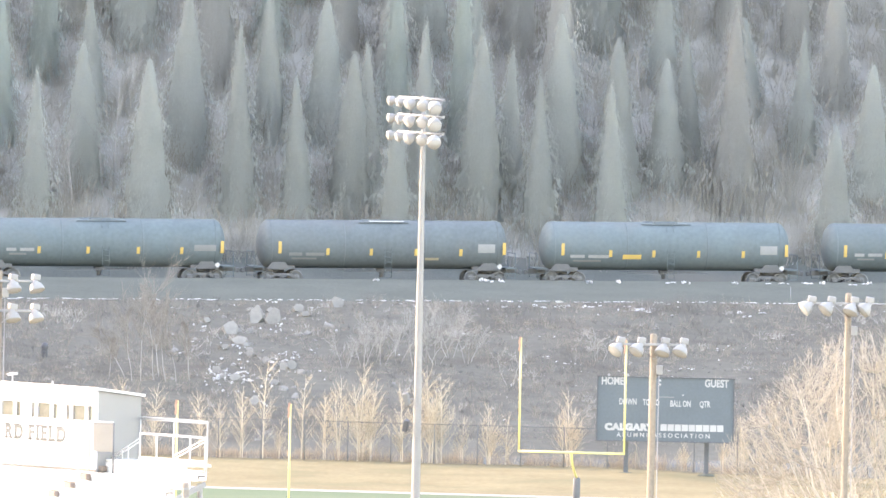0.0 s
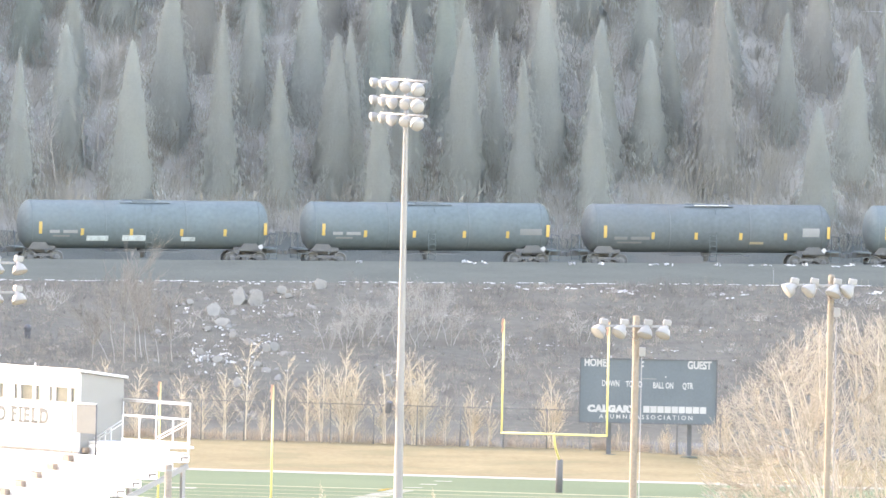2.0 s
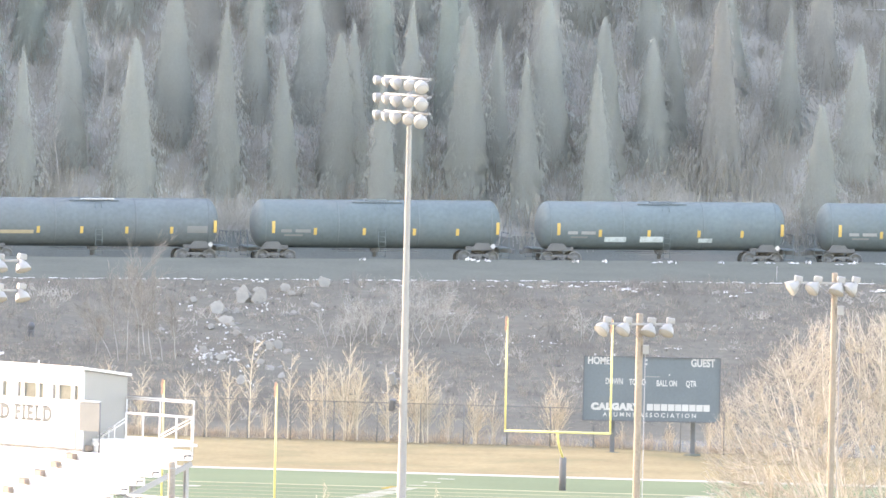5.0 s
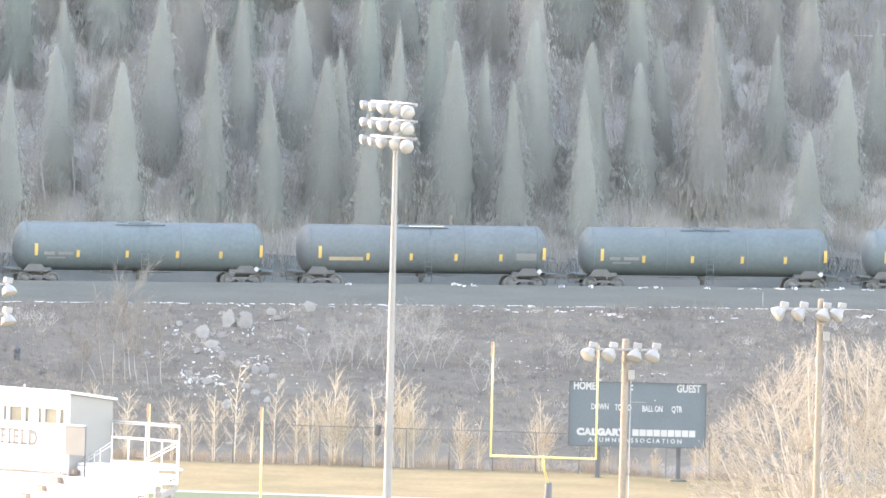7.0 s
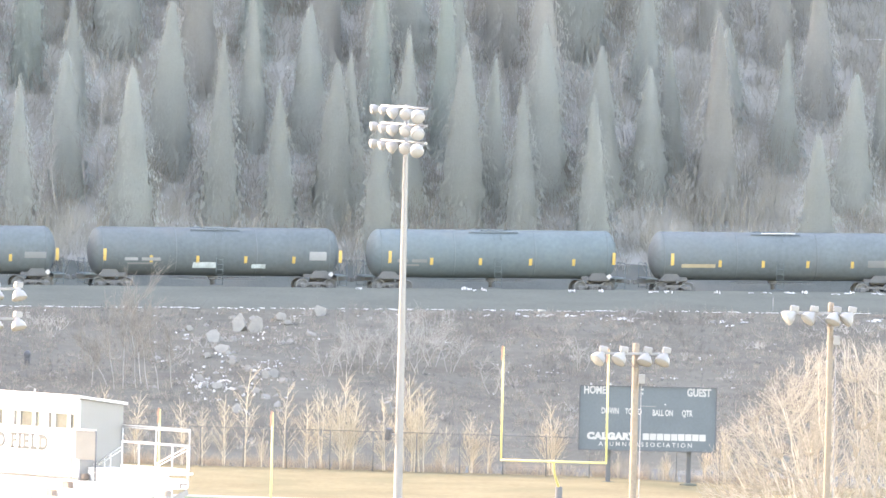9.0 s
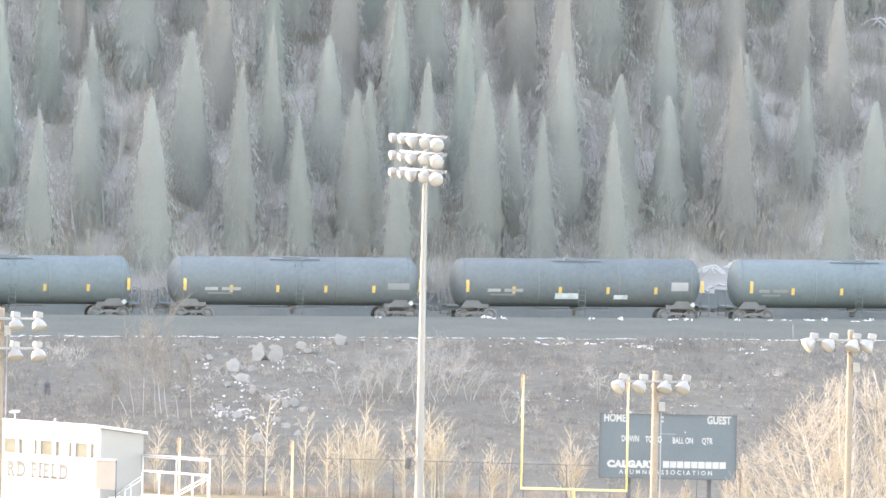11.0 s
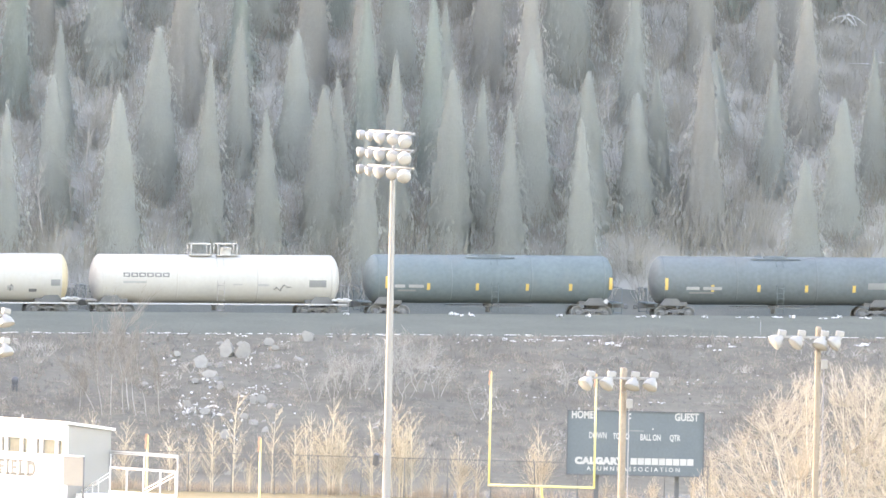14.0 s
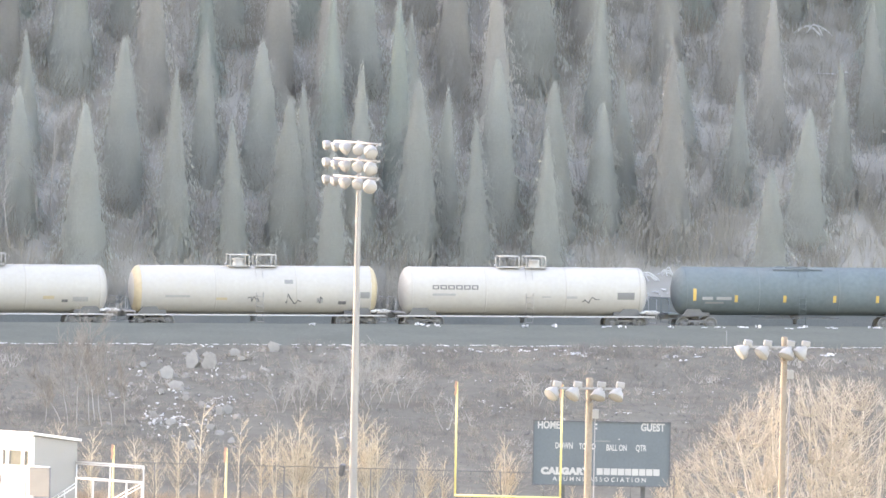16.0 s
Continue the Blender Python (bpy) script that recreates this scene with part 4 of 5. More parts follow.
        part("manway", Geo().lathe([(0.5, 3.85), (0.36, 3.92), (0.36, 4.38), (0.38, 4.4), (0.38, 4.46), (0, 4.5)], pose(0.72 if white_walk else -1.0, 0, 0), 14), M_TANK_WHITE, c)
        part("relief_valve", Geo().lathe([(0.14, 3.85), (0.12, 4.05), (0.16, 4.07), (0.1, 4.16), (0, 4.18)], pose(-1.75, 0, 0), 10), M_STEEL_WHITE, c)
    else:
        part("housing", shared("housing", lambda: Geo().box((0, 0, 4.03), (1.5, 1.0, 0.18), bevel=0.05).lathe([(0.32, 3.99), (0.32, 4.12), (0, 4.15)], pose(-1.1, 0, 0), 12).mesh("housing", M_TANK_DARK)), None, c)
        part("top_grating", shared("grating", lambda: Geo().box((0, -0.62, 3.95), (3.2, 0.34, 0.05)).box((0, 0.62, 3.95), (3.2, 0.34, 0.05)).mesh("top_grating", M_TANK_DARK)), None, c)
        if white_walk:
            part("snowy_grating", Geo().box((0.2, -0.66, 4.03), (2.2, 0.3, 0.06), bevel=0.02), M_SNOW, c, "snow lying along the top grating")
    for k, x in enumerate(stripes):
        end = k in (0, len(stripes) - 1)
        decal("reflector", c, x - 0.10, x + 0.10, 1.97 if end else 1.88, 2.74 if end else 2.32, M_STRIPE, tz, r)
    if not white:
        part("placard", Geo().box((7.42, -1.46, 1.22), (0.26, 0.02, 0.26), ry=45), M_PLACARD, c, "small white diamond placard")
        part("placard_holder", Geo().rod((7.42, -1.44, 0.9), (7.42, -1.44, 1.3), 0.02, n=5), M_UNDER, c)
        part("brake_wheel", shared("brake", lambda: Geo().lathe([(0.25, 0.0), (0.28, 0.02), (0.25, 0.04)], pose(0, 0, 0) @ ALONG, 14).mesh("brake_wheel", M_WHEEL)), None, c, at=pose(-8.4, -0.6, 1.9))
    for name, x0, x1, z0, z1, m, lab in extras:
        decal(name, c, x0, x1, z0 + tz - 2.46, z1 + tz - 2.46, m, tz, r, lab)
    sets = bogie(c, -6.55) + bogie(c, 6.55)
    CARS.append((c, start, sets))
    return c


TYPE_A = (-6.8, -4.1, -0.94, 2.3, 5.1, 7.7)
TYPE_B = (-6.8, -3.7, -0.9, 2.0, 4.9, 7.7)
TYPE_C = (-7.2, -4.2, -1.2, 1.9, 5.0, 8.0)
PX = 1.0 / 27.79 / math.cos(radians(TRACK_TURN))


def stencil(x0=-6.2, x1=-4.4, z=1.93, m=M_STENCIL):
    mid = x0 + (x1 - x0) * 0.42
    return [("stencil", x0, mid - 0.12, z, z + 0.2, m, "pale stencilled marking"), ("stencil", mid + 0.12, x1, z, z + 0.2, m, "pale stencilled marking"),
            ("stencil", x0 + 0.2, x1 - 0.5, z - 0.24, z - 0.12, M_GREYSIGN, "")]


SIGN = [("sign", 6.0, 7.1, 2.0, 2.55, M_STENCIL, "pale grey information panel")]
SIGN_DIM = [("sign", 5.9, 7.3, 2.0, 2.4, M_GREYSIGN, "dim grey panel")]
TAGS = [("graffiti", -3.8, -2.4, 1.45, 1.78, M_PALEMARK, "pale spray-painted tag"), ("graffiti", -1.5, 0.0, 1.45, 1.82, M_PALEMARK, "pale spray-painted tag"),
        ("graffiti", 2.3, 3.2, 1.45, 1.72, M_PALEMARK, "pale spray-painted tag")]
DARK = "dusty blue-grey tank car with yellow reflector stripes on the moving train"
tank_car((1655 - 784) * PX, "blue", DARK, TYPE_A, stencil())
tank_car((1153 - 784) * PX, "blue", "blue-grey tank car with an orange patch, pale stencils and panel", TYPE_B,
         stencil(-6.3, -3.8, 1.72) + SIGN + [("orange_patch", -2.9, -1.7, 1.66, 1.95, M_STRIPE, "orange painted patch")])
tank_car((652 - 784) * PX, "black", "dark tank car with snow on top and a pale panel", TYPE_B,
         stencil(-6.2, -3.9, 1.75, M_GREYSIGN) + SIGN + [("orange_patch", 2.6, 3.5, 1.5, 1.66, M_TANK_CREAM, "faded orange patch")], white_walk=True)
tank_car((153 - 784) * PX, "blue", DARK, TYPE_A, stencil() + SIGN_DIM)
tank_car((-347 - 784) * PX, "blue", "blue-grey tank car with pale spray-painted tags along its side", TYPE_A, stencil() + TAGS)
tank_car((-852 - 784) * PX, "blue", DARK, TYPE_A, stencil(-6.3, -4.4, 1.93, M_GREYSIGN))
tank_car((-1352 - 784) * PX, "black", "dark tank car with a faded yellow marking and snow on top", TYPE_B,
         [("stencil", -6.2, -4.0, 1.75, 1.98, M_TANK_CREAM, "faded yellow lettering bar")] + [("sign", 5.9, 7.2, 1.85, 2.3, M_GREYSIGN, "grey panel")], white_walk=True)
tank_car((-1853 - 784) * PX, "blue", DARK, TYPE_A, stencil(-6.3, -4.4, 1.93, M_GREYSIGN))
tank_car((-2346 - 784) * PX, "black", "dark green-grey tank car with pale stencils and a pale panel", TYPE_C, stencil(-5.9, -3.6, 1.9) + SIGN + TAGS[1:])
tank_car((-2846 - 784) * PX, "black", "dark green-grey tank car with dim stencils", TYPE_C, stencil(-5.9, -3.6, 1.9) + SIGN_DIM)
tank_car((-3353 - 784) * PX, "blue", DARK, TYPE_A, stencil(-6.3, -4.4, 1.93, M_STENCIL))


def scribble(car, x, z, w, h, seed, turns=9, r=1.54, tz=2.46):
    """A spray-painted squiggle that follows the tank's side."""
    rng = random.Random(seed)
    pts = []
    for k in range(turns):
        zz = z + rng.uniform(0, h)
        pts.append((x + w * (k + rng.uniform(-0.9, 0.9)) / turns, -math.sqrt((r + 0.015) ** 2 - (zz - tz) ** 2), zz))
    part("graffiti", Geo().tube(pts, 0.028, 4), M_BLACKMARK, car, "dark spray-painted squiggle")


def yellowed_head(car, s, length=16.05, r=1.54, head=0.62, tz=2.46):
    """A stained ring round the tank's end."""
    ring = [(rr * 1.006, zz - 0.006) for rr, zz in tank_profile(length, r, head)[4:9]]
    m = pose(0, 0, tz, 0, 0, 0 if s < 0 else 180) @ ALONG
    part("yellowed_end", Geo().lathe(ring, m, 40), M_TANK_CREAM, car, "yellowed paint round the tank end")


mark = []
for i in range(6):
    a = -6.1 + i * 0.51
    mark += [("mark", a, a + 0.42, 2.81, 2.87, M_BLACKMARK, "faded dark company mark"), ("mark", a, a + 0.42, 2.6, 2.66, M_BLACKMARK, ""), ("mark", a, a + 0.08, 2.66, 2.81, M_BLACKMARK, ""), ("mark", a + 0.34, a + 0.42, 2.66, 2.81, M_BLACKMARK, "")]
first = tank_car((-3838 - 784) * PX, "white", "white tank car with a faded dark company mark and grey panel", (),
         mark + [("sign", 5.9, 7.0, 2.0, 2.45, M_GREYSIGN, "grey panel"), ("stencil", -6.1, -4.6, 2.2, 2.34, M_STENCIL, ""), ("stencil", 2.6, 3.3, 2.05, 2.2, M_STENCIL, ""),
                 ("stain", 1.0, 1.6, 2.1, 2.2, M_STENCIL, "")], length=16.05, white_walk=True)
scribble(first, 3.6, 1.75, 1.2, 0.4, 3)
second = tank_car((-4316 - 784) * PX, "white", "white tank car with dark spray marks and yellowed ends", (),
         [("sign", 1.8, 2.35, 2.9, 3.15, M_GREYSIGN, "small dark panel"), ("sign", 6.7, 7.3, 2.0, 2.4, M_GREYSIGN, ""), ("sign", 5.3, 5.8, 1.6, 1.8, M_BLACKMARK, ""),
          ("patch", -2.6, -1.9, 1.85, 2.0, M_TANK_CREAM, "yellow patch"), 
          ("stencil", -5.9, -4.3, 2.0, 2.15, M_STENCIL, ""), ("graffiti", 3.9, 4.3, 1.7, 2.0, M_STENCIL, "")], length=16.05)
scribble(second, -0.6, 1.72, 0.9, 0.4, 5)
scribble(second, 1.8, 1.6, 1.1, 0.65, 8, 12)
scribble(second, 4.0, 1.65, 0.3, 0.5, 9, 5)
yellowed_head(second, -1)
yellowed_head(second, 1)
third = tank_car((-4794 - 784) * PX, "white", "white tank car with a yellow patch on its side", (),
         [("patch", 3.7, 4.4, 1.85, 2.05, M_TANK_CREAM, "yellow patch"), ("sign", 4.9, 5.3, 1.65, 1.82, M_BLACKMARK, ""), ("stencil", 5.6, 6.6, 1.7, 2.0, M_STENCIL, "")], length=16.05)


for car in (first, second, third):
    heap = Geo()
    for k in range(7):
        heap.blob((7.55 + 0.16 * k, -1.25, 1.17 + 0.03 * (k % 3)), (0.2, 0.25, 0.1), random.Random(k), 0.3, 1)
    part("snow_heap", heap, M_SNOW, car, "snow lying on the end platform")


# ---- trees ----
def blade(g, a, b, w):
    """A slender three-sided twig from a to b."""
    d = (b - a).normalized()
    s = d.orthogonal().normalized() * w
    t = d.cross(s)
    g.add([a + s, a - s * 0.5 + t * 0.87, a - s * 0.5 - t * 0.87, b], [(0, 1, 3), (1, 2, 3), (2, 0, 3)])


def grow(g, fine, p, d, length, r, depth, rng, lift, spread, kids, thin=0.014, inside=None):
    """A bent tapering limb with side limbs; the last order goes to fine twigs."""
    n = 7 if depth > 2 else 4 if depth > 0 else 3
    bend = 0.11 if depth > 2 else 0.16 if depth == 2 else 0.24
    step = length / n
    nodes = [(p.copy(), r)]
    for i in range(n):
        d = (d + Vector((rng.gauss(0, bend), rng.gauss(0, bend), rng.gauss(0, bend * 0.6) + lift))).normalized()
        q = p + d * step
        if inside and not inside(q):
            blade(fine, p, p.lerp(q, 0.6), r * 0.25)
            return
        ra, rb = r * (1 - i / n * 0.75), r * (1 - (i + 1) / n * 0.75)
        if depth > 1:
            g.rod(p, q, ra, rb, 5, False)
        elif depth == 1:
            fine.rod(p, q, ra, rb, 3, False)
        elif i < 2:
            fine.rod(p, q, ra, rb * 0.9, 3, False)
        else:
            blade(fine, p, q, ra)
        p = q
        nodes.append((p.copy(), rb))
        if depth > 0 and i >= (1 if depth > 1 else 0):
            for k in range(kids - (1 if n == 7 else 0) if i < n - 1 else kids + 1):
                az = rng.uniform(0, 2 * math.pi)
                o = d.orthogonal().normalized()
                side = (Matrix.Rotation(az, 3, d) @ o)
                nd = (d * rng.uniform(0.75, 1.1) + side * spread * rng.uniform(0.6, 1.2)).normalized()
                grow(g, fine, p - d * step * rng.uniform(0, 0.5), nd, length * (rng.uniform(0.22, 0.46) if depth > 2 else rng.uniform(0.25, 0.5)), max(rb * 0.45, thin), depth - 1, rng, lift * 1.1, spread, kids, thin, inside)


def cottonwood():
    """A broad domed crown: limbs bow outwards and up from a low fork, and side limbs fill the dome with knobby twigs."""
    rng = random.Random(41)
    t = thing("cottonwood_tree", "large bare cottonwood with pale sunlit branches", "tree", pose(19.9, 1187.0, 0))
    trunk, big, fine = Geo(), Geo(), Geo()
    trunk.lathe([(0.75, 0), (0.55, 0.6), (0.5, 2.2), (0.42, 3.2), (0.3, 4.0), (0.0, 4.2)], n=14)

    def dome(out, far):
        """A point of the crown in a direction from its middle; far is 1 at the edge."""
        lump = far * (1 + 0.07 * noise.noise(out * 2.6))
        return Vector((out.x * (10.2 if out.x > 0 else 8.0) * lump, out.y * 8.2 * lump, 8.7 + out.z * 8.3 * lump))

    def twig(p, d, ln, r):
        m = p + d * ln * 0.5 + Vector((rng.gauss(0, 0.03), rng.gauss(0, 0.03), 0.02))
        fine.rod(p, m, r, r * 0.9, 3, False)
        blade(fine, m, m + (d + Vector((0, 0, 0.3))).normalized() * ln * 0.5, r * 0.9)
        blade(fine, m, m + (d * 0.6 + Vector((rng.gauss(0, 0.6), rng.gauss(0, 0.6), rng.gauss(0.3, 0.4)))).normalized() * ln * 0.4, r * 0.8)

    nodes = []
    for k in range(60):
        az = 2.399963 * k + rng.uniform(-0.2, 0.2)
        up = math.asin(-0.1 + 1.08 * ((k * 0.754878) % 1.0))
        end = dome(Vector((math.cos(az) * math.cos(up), math.sin(az) * math.cos(up), math.sin(up))), rng.uniform(0.86, 0.97))
        a = Vector((end.x * 0.03, end.y * 0.03, rng.uniform(1.6, 3.9)))
        c = Vector((end.x * rng.uniform(0.4, 0.65), end.y * rng.uniform(0.4, 0.65), a.z + (end.z - a.z) * rng.uniform(0.28, 0.45)))
        n, r, p = 14, rng.uniform(0.09, 0.15), a
        for i in range(n):
            u = (i + 1) / n
            q = a * (1 - u) ** 2 + c * 2 * u * (1 - u) + end * u * u + Vector((rng.gauss(0, 0.08), rng.gauss(0, 0.08), rng.gauss(0, 0.05)))
            big.rod(p, q, r * (1 - 0.85 * i / n), r * (1 - 0.85 * (i + 1) / n), 6, False)
            p = q
            if u > 0.2:
                nodes.append(p)
        twig(p, (end - c).normalized(), 0.6, 0.016)
    at = np.array([tuple(p) for p in nodes])
    lead = at - np.array((0, 0, 4.0))
    lead /= np.linalg.norm(lead, axis=1)[:, None]
    chance = np.random.default_rng(5)
    for k in range(1900):
        az, up = rng.uniform(0, 6.2832), math.asin(rng.uniform(-0.25, 1.0))
        tip = dome(Vector((math.cos(az) * math.cos(up), math.sin(az) * math.cos(up), math.sin(up))), 1.0 if k % 2 else rng.uniform(0.55, 1.0))
        gap = at - np.array(tuple(tip))
        away = np.sqrt((gap ** 2).sum(axis=1)) + 0.01
        along = -(gap * lead).sum(axis=1) / away
        score = away * (1.0 + 2.2 * (1 - along)) + chance.uniform(0, 0.9, len(nodes)) + 4.0 * np.maximum(0.0, 0.8 - away)
        root = nodes[int(score.argmin())]
        p = root
        n, whole = 4, tip - p
        r = 0.012 + 0.0035 * whole.length
        bow = Vector((rng.gauss(0, 0.09), rng.gauss(0, 0.09), -0.12)) * whole.length
        for i in range(n):
            u = (i + 1) / n
            q = root + whole * u + bow * 4 * u * (1 - u)
            d = (q - p).normalized()
            fine.rod(p, q, r * (1 - 0.14 * i), r * (1 - 0.14 * (i + 1)), 4, False)
            for _ in range(1 + i):
                o = Matrix.Rotation(rng.uniform(0, 6.28), 3, d) @ d.orthogonal().normalized()
                twig(p.lerp(q, rng.random()), (d * 0.6 + o * rng.uniform(0.6, 0.9) + Vector((0, 0, 0.1))).normalized(), rng.uniform(0.2, 0.5), 0.0095)
            p = q
        twig(p, d, 0.35, 0.0095)
    part("trunk", trunk, M_TRUNK_SUN, t)
    tagged(part("branchwork", big, M_TRUNK_SUN, t), kind="stuff")
    tagged(part("crown", fine, M_TWIG_SUN, t), kind="stuff")


def limb(big, fine, p, d, length, r, rng):
    """A straight rising branch with short side twigs."""
    n = 5
    for i in range(n):
        d = (d + Vector((rng.gauss(0, 0.05), rng.gauss(0, 0.05), 0.03))).normalized()
        q = p + d * length / n
        big.rod(p, q, r * (1 - i / n * 0.8), r * (1 - (i + 1) / n * 0.8), 4, False)
        for k in range(3 if i else 1):
            side = Matrix.Rotation(rng.uniform(0, 6.28), 3, d) @ d.orthogonal().normalized()
            s = p.lerp(q, rng.random())
            t = (d + side * rng.uniform(0.5, 1.0)).normalized()
            ln = length * rng.uniform(0.12, 0.3)
            m = s + t * ln * 0.5
            fine.rod(s, m, 0.009, 0.0085, 3, False)
            blade(fine, m, m + (t + Vector((0, 0, 0.3))).normalized() * ln * 0.6, 0.0085)
        p = q


def aspen_mesh(seed, stems):
    rng = random.Random(seed)
    fine, whole = Geo(), []
    for k in range(stems):
        big = Geo()
        az = rng.uniform(0, 6.28)
        off = 0.0 if k == 0 else rng.uniform(0.1, 0.45)
        lean = 0.03 if k == 0 else rng.uniform(0.08, 0.26)
        p = Vector((math.cos(az) * off, math.sin(az) * off, 0))
        h = 5.4 * (1.0 if k == 0 else rng.uniform(0.55, 0.95))
        d = Vector((math.cos(az) * lean, math.sin(az) * lean, 1)).normalized()
        n = 9
        q = p
        for i in range(n):
            d = (d + Vector((rng.gauss(0, 0.025), rng.gauss(0, 0.025), 0.03))).normalized()
            e = q + d * h / n
            big.rod(q, e, 0.034 * (1 - i / n) + 0.01, 0.034 * (1 - (i + 1) / n) + 0.01, 5, False)
            for b in range(3 if 0 < i < 8 else 0):
                a2 = rng.uniform(0, 6.28)
                nd = Vector((math.cos(a2) * 0.7, math.sin(a2) * 0.7, 0.85)).normalized()
                limb(big, fine, q.lerp(e, rng.random()), nd, (0.5 + 1.9 * (1 - i / n)) * rng.uniform(0.6, 1.15), 0.015, rng)
            q = e
        whole.append(big.mesh("stem", M_ASPEN))
    return whole, fine.mesh("crown", M_ASPEN_TWIG)


def build_aspens():
    kinds = [aspen_mesh(100 + k, s) for k, s in enumerate((1, 2, 4, 2))]
    rng = random.Random(7)
    # metres along the fence line, metres behind it, height factor, kind
    spots = [(-33.0, 1.3, 0.8, 2), (-31.0, 1.4, 0.75, 1), (-28.5, 1.3, 0.7, 1), (-27.3, 1.2, 0.6, 3), (-26.2, 1.4, 0.74, 3), (-24.96, 1.4, 1.0, 0), (-24.0, 1.2, 0.45, 1),
             (-22.8, 1.3, 0.86, 0), (-21.5, 1.5, 0.72, 3), (-20.7, 1.3, 0.84, 3), (-19.6, 1.4, 1.0, 2), (-18.9, 1.2, 0.82, 1), (-17.2, 1.5, 0.8, 1), (-15.7, 1.4, 1.0, 2), (-15.0, 1.2, 0.88, 3),
             (-13.8, 1.2, 0.5, 1), (-12.3, 1.3, 0.64, 2), (-11.5, 1.5, 0.55, 1), (-7.9, 1.4, 0.78, 2), (-4.2, 1.3, 0.3, 1), (-1.6, 1.3, 0.32, 2), (0.6, 1.3, 0.5, 1), (1.6, 1.4, 0.6, 2), (12, 1.4, 0.7, 1)]
    for c, a, s, k in spots:
        x, y, _ = on_field(18.3 + 27.0 + a, c)
        m = pose(x, y, land(x, y) - 0.05, 0, 0, rng.uniform(0, 360)) @ Matrix.Diagonal((s * 0.95, s * 0.95, s, 1))
        t = thing("aspen_tree", "young bare aspen with golden sunlit twigs behind the fence", "tree", group="aspens along the fence")
        t.matrix_basis = m
        for stem in kinds[k][0]:
            part("stem", stem, None, t)
        tagged(part("crown", kinds[k][1], None, t), kind="stuff")


def conifer_mesh(seed, h, width, material, bare=0.04):
    """A spruce: tiers of drooping boughs, each a fan of needle sprays, on a thin trunk."""
    rng = random.Random(seed)
    trunk = Geo().rod((0, 0, -0.5), (0, 0, h * 0.98), 0.011 * h + 0.03, 0.015, 7, False)
    g = Geo()
    taper = rng.uniform(0.7, 1.0)
    core = []
    for k in range(15):
        u = bare + (0.97 - bare) * k / 14
        core.append((width * 0.58 * (1 - u) ** taper * rng.uniform(0.85, 1.1) + 0.03, h * u))
    g.lathe([(width * 0.5, -2.0), (width * 0.58, -0.6)] + core + [(0.0, h * 0.985)], n=11)
    z = -1.7
    while z < h * 0.99:
        u = max(0.0, z / h)
        depth = 0.55 + 0.4 * (1 - u) + rng.uniform(0, 0.35)
        boughs, start, wide = max(5, int(5 + 5 * (1 - u))), rng.uniform(0, 6.28), rng.uniform(0.78, 1.2)
        r = (width * 0.92 * (1 - u) ** taper + 0.07) * wide
        reach = [rng.uniform(0.8, 1.25) for _ in range(boughs)]
        for k in range(int(16 + 82 * r)):
            az = rng.uniform(0, 2 * math.pi)
            turn = (az - start) / (2 * math.pi) * boughs
            near = 1 - 2 * abs(turn - round(turn))
            s = rng.random()
            rr = r * (reach[int(round(turn)) % boughs] * near + 0.92 * (1 - near)) * (0.66 + 0.38 * s)
            out = Vector((math.cos(az), math.sin(az), 0))
            side = Vector((-out.y, out.x, 0))
            c = out * rr + Vector((0, 0, z + depth * (0.75 - s * 0.8) + rng.uniform(-0.1, 0.1)))
            w = rng.uniform(0.032, 0.06) * (0.5 + 0.5 * (1 - u))
            ln = rng.uniform(0.28, 0.55) * (0.5 + 0.5 * (1 - u))
            tip = c + out * ln * rng.uniform(0.0, 0.22) + side * rng.uniform(-0.3, 0.3) * ln - Vector((0, 0, ln))
            mid = c.lerp(tip, 0.45)
            g.add([c, mid + side * w, tip, mid - side * w], [(0, 1, 2, 3)])
        # longer boughs break the outline
        for b in range(boughs):
            az = start + 2 * math.pi * (b + rng.uniform(-0.3, 0.3)) / boughs
            out = Vector((math.cos(az), math.sin(az), 0))
            side = Vector((-out.y, out.x, 0))
            long = r * rng.uniform(1.05, 1.6)
            for k in range(4):
                c = out * long * (0.7 + 0.1 * k) + side * rng.uniform(-0.12, 0.12) + Vector((0, 0, z + 0.3 * depth - 0.12 * long * k / 3 + rng.uniform(-0.05, 0.05)))
                w, ln = rng.uniform(0.03, 0.055) * (1.15 - u), rng.uniform(0.25, 0.45) * (1.15 - u)
                tip = c + out * ln * 0.3 - Vector((0, 0, ln))
                mid = c.lerp(tip, 0.45)
                g.add([c, mid + side * w, tip, mid - side * w], [(0, 1, 2, 3)])
        z += depth * 0.55
    for k in range(5):
        a = rng.uniform(0, 6.28)
        blade(g, Vector((0, 0, h * 0.93)), Vector((math.cos(a) * 0.08, math.sin(a) * 0.08, h * rng.uniform(0.97, 1.01))), 0.05)
    return trunk.mesh("trunk", M_HAZED_BARK), g.mesh("crown", material)


HILL_BIRCHES = ((-25.2, 16.5, 4.7), (-25.9, 16.4, 3.6), (-24.5, 16.7, 4.4), (-22.1, 20.0, 6.6), (-22.8, 18.6, 4.0), (-16.7, 17.2, 2.8), (-3.8, 16.8, 1.8), (-14.9, 17.5, 3.4), (11.9, 26.5, 3.0), (27.0, 38.2, 2.6), (-6.2, 17.0, 3.2))


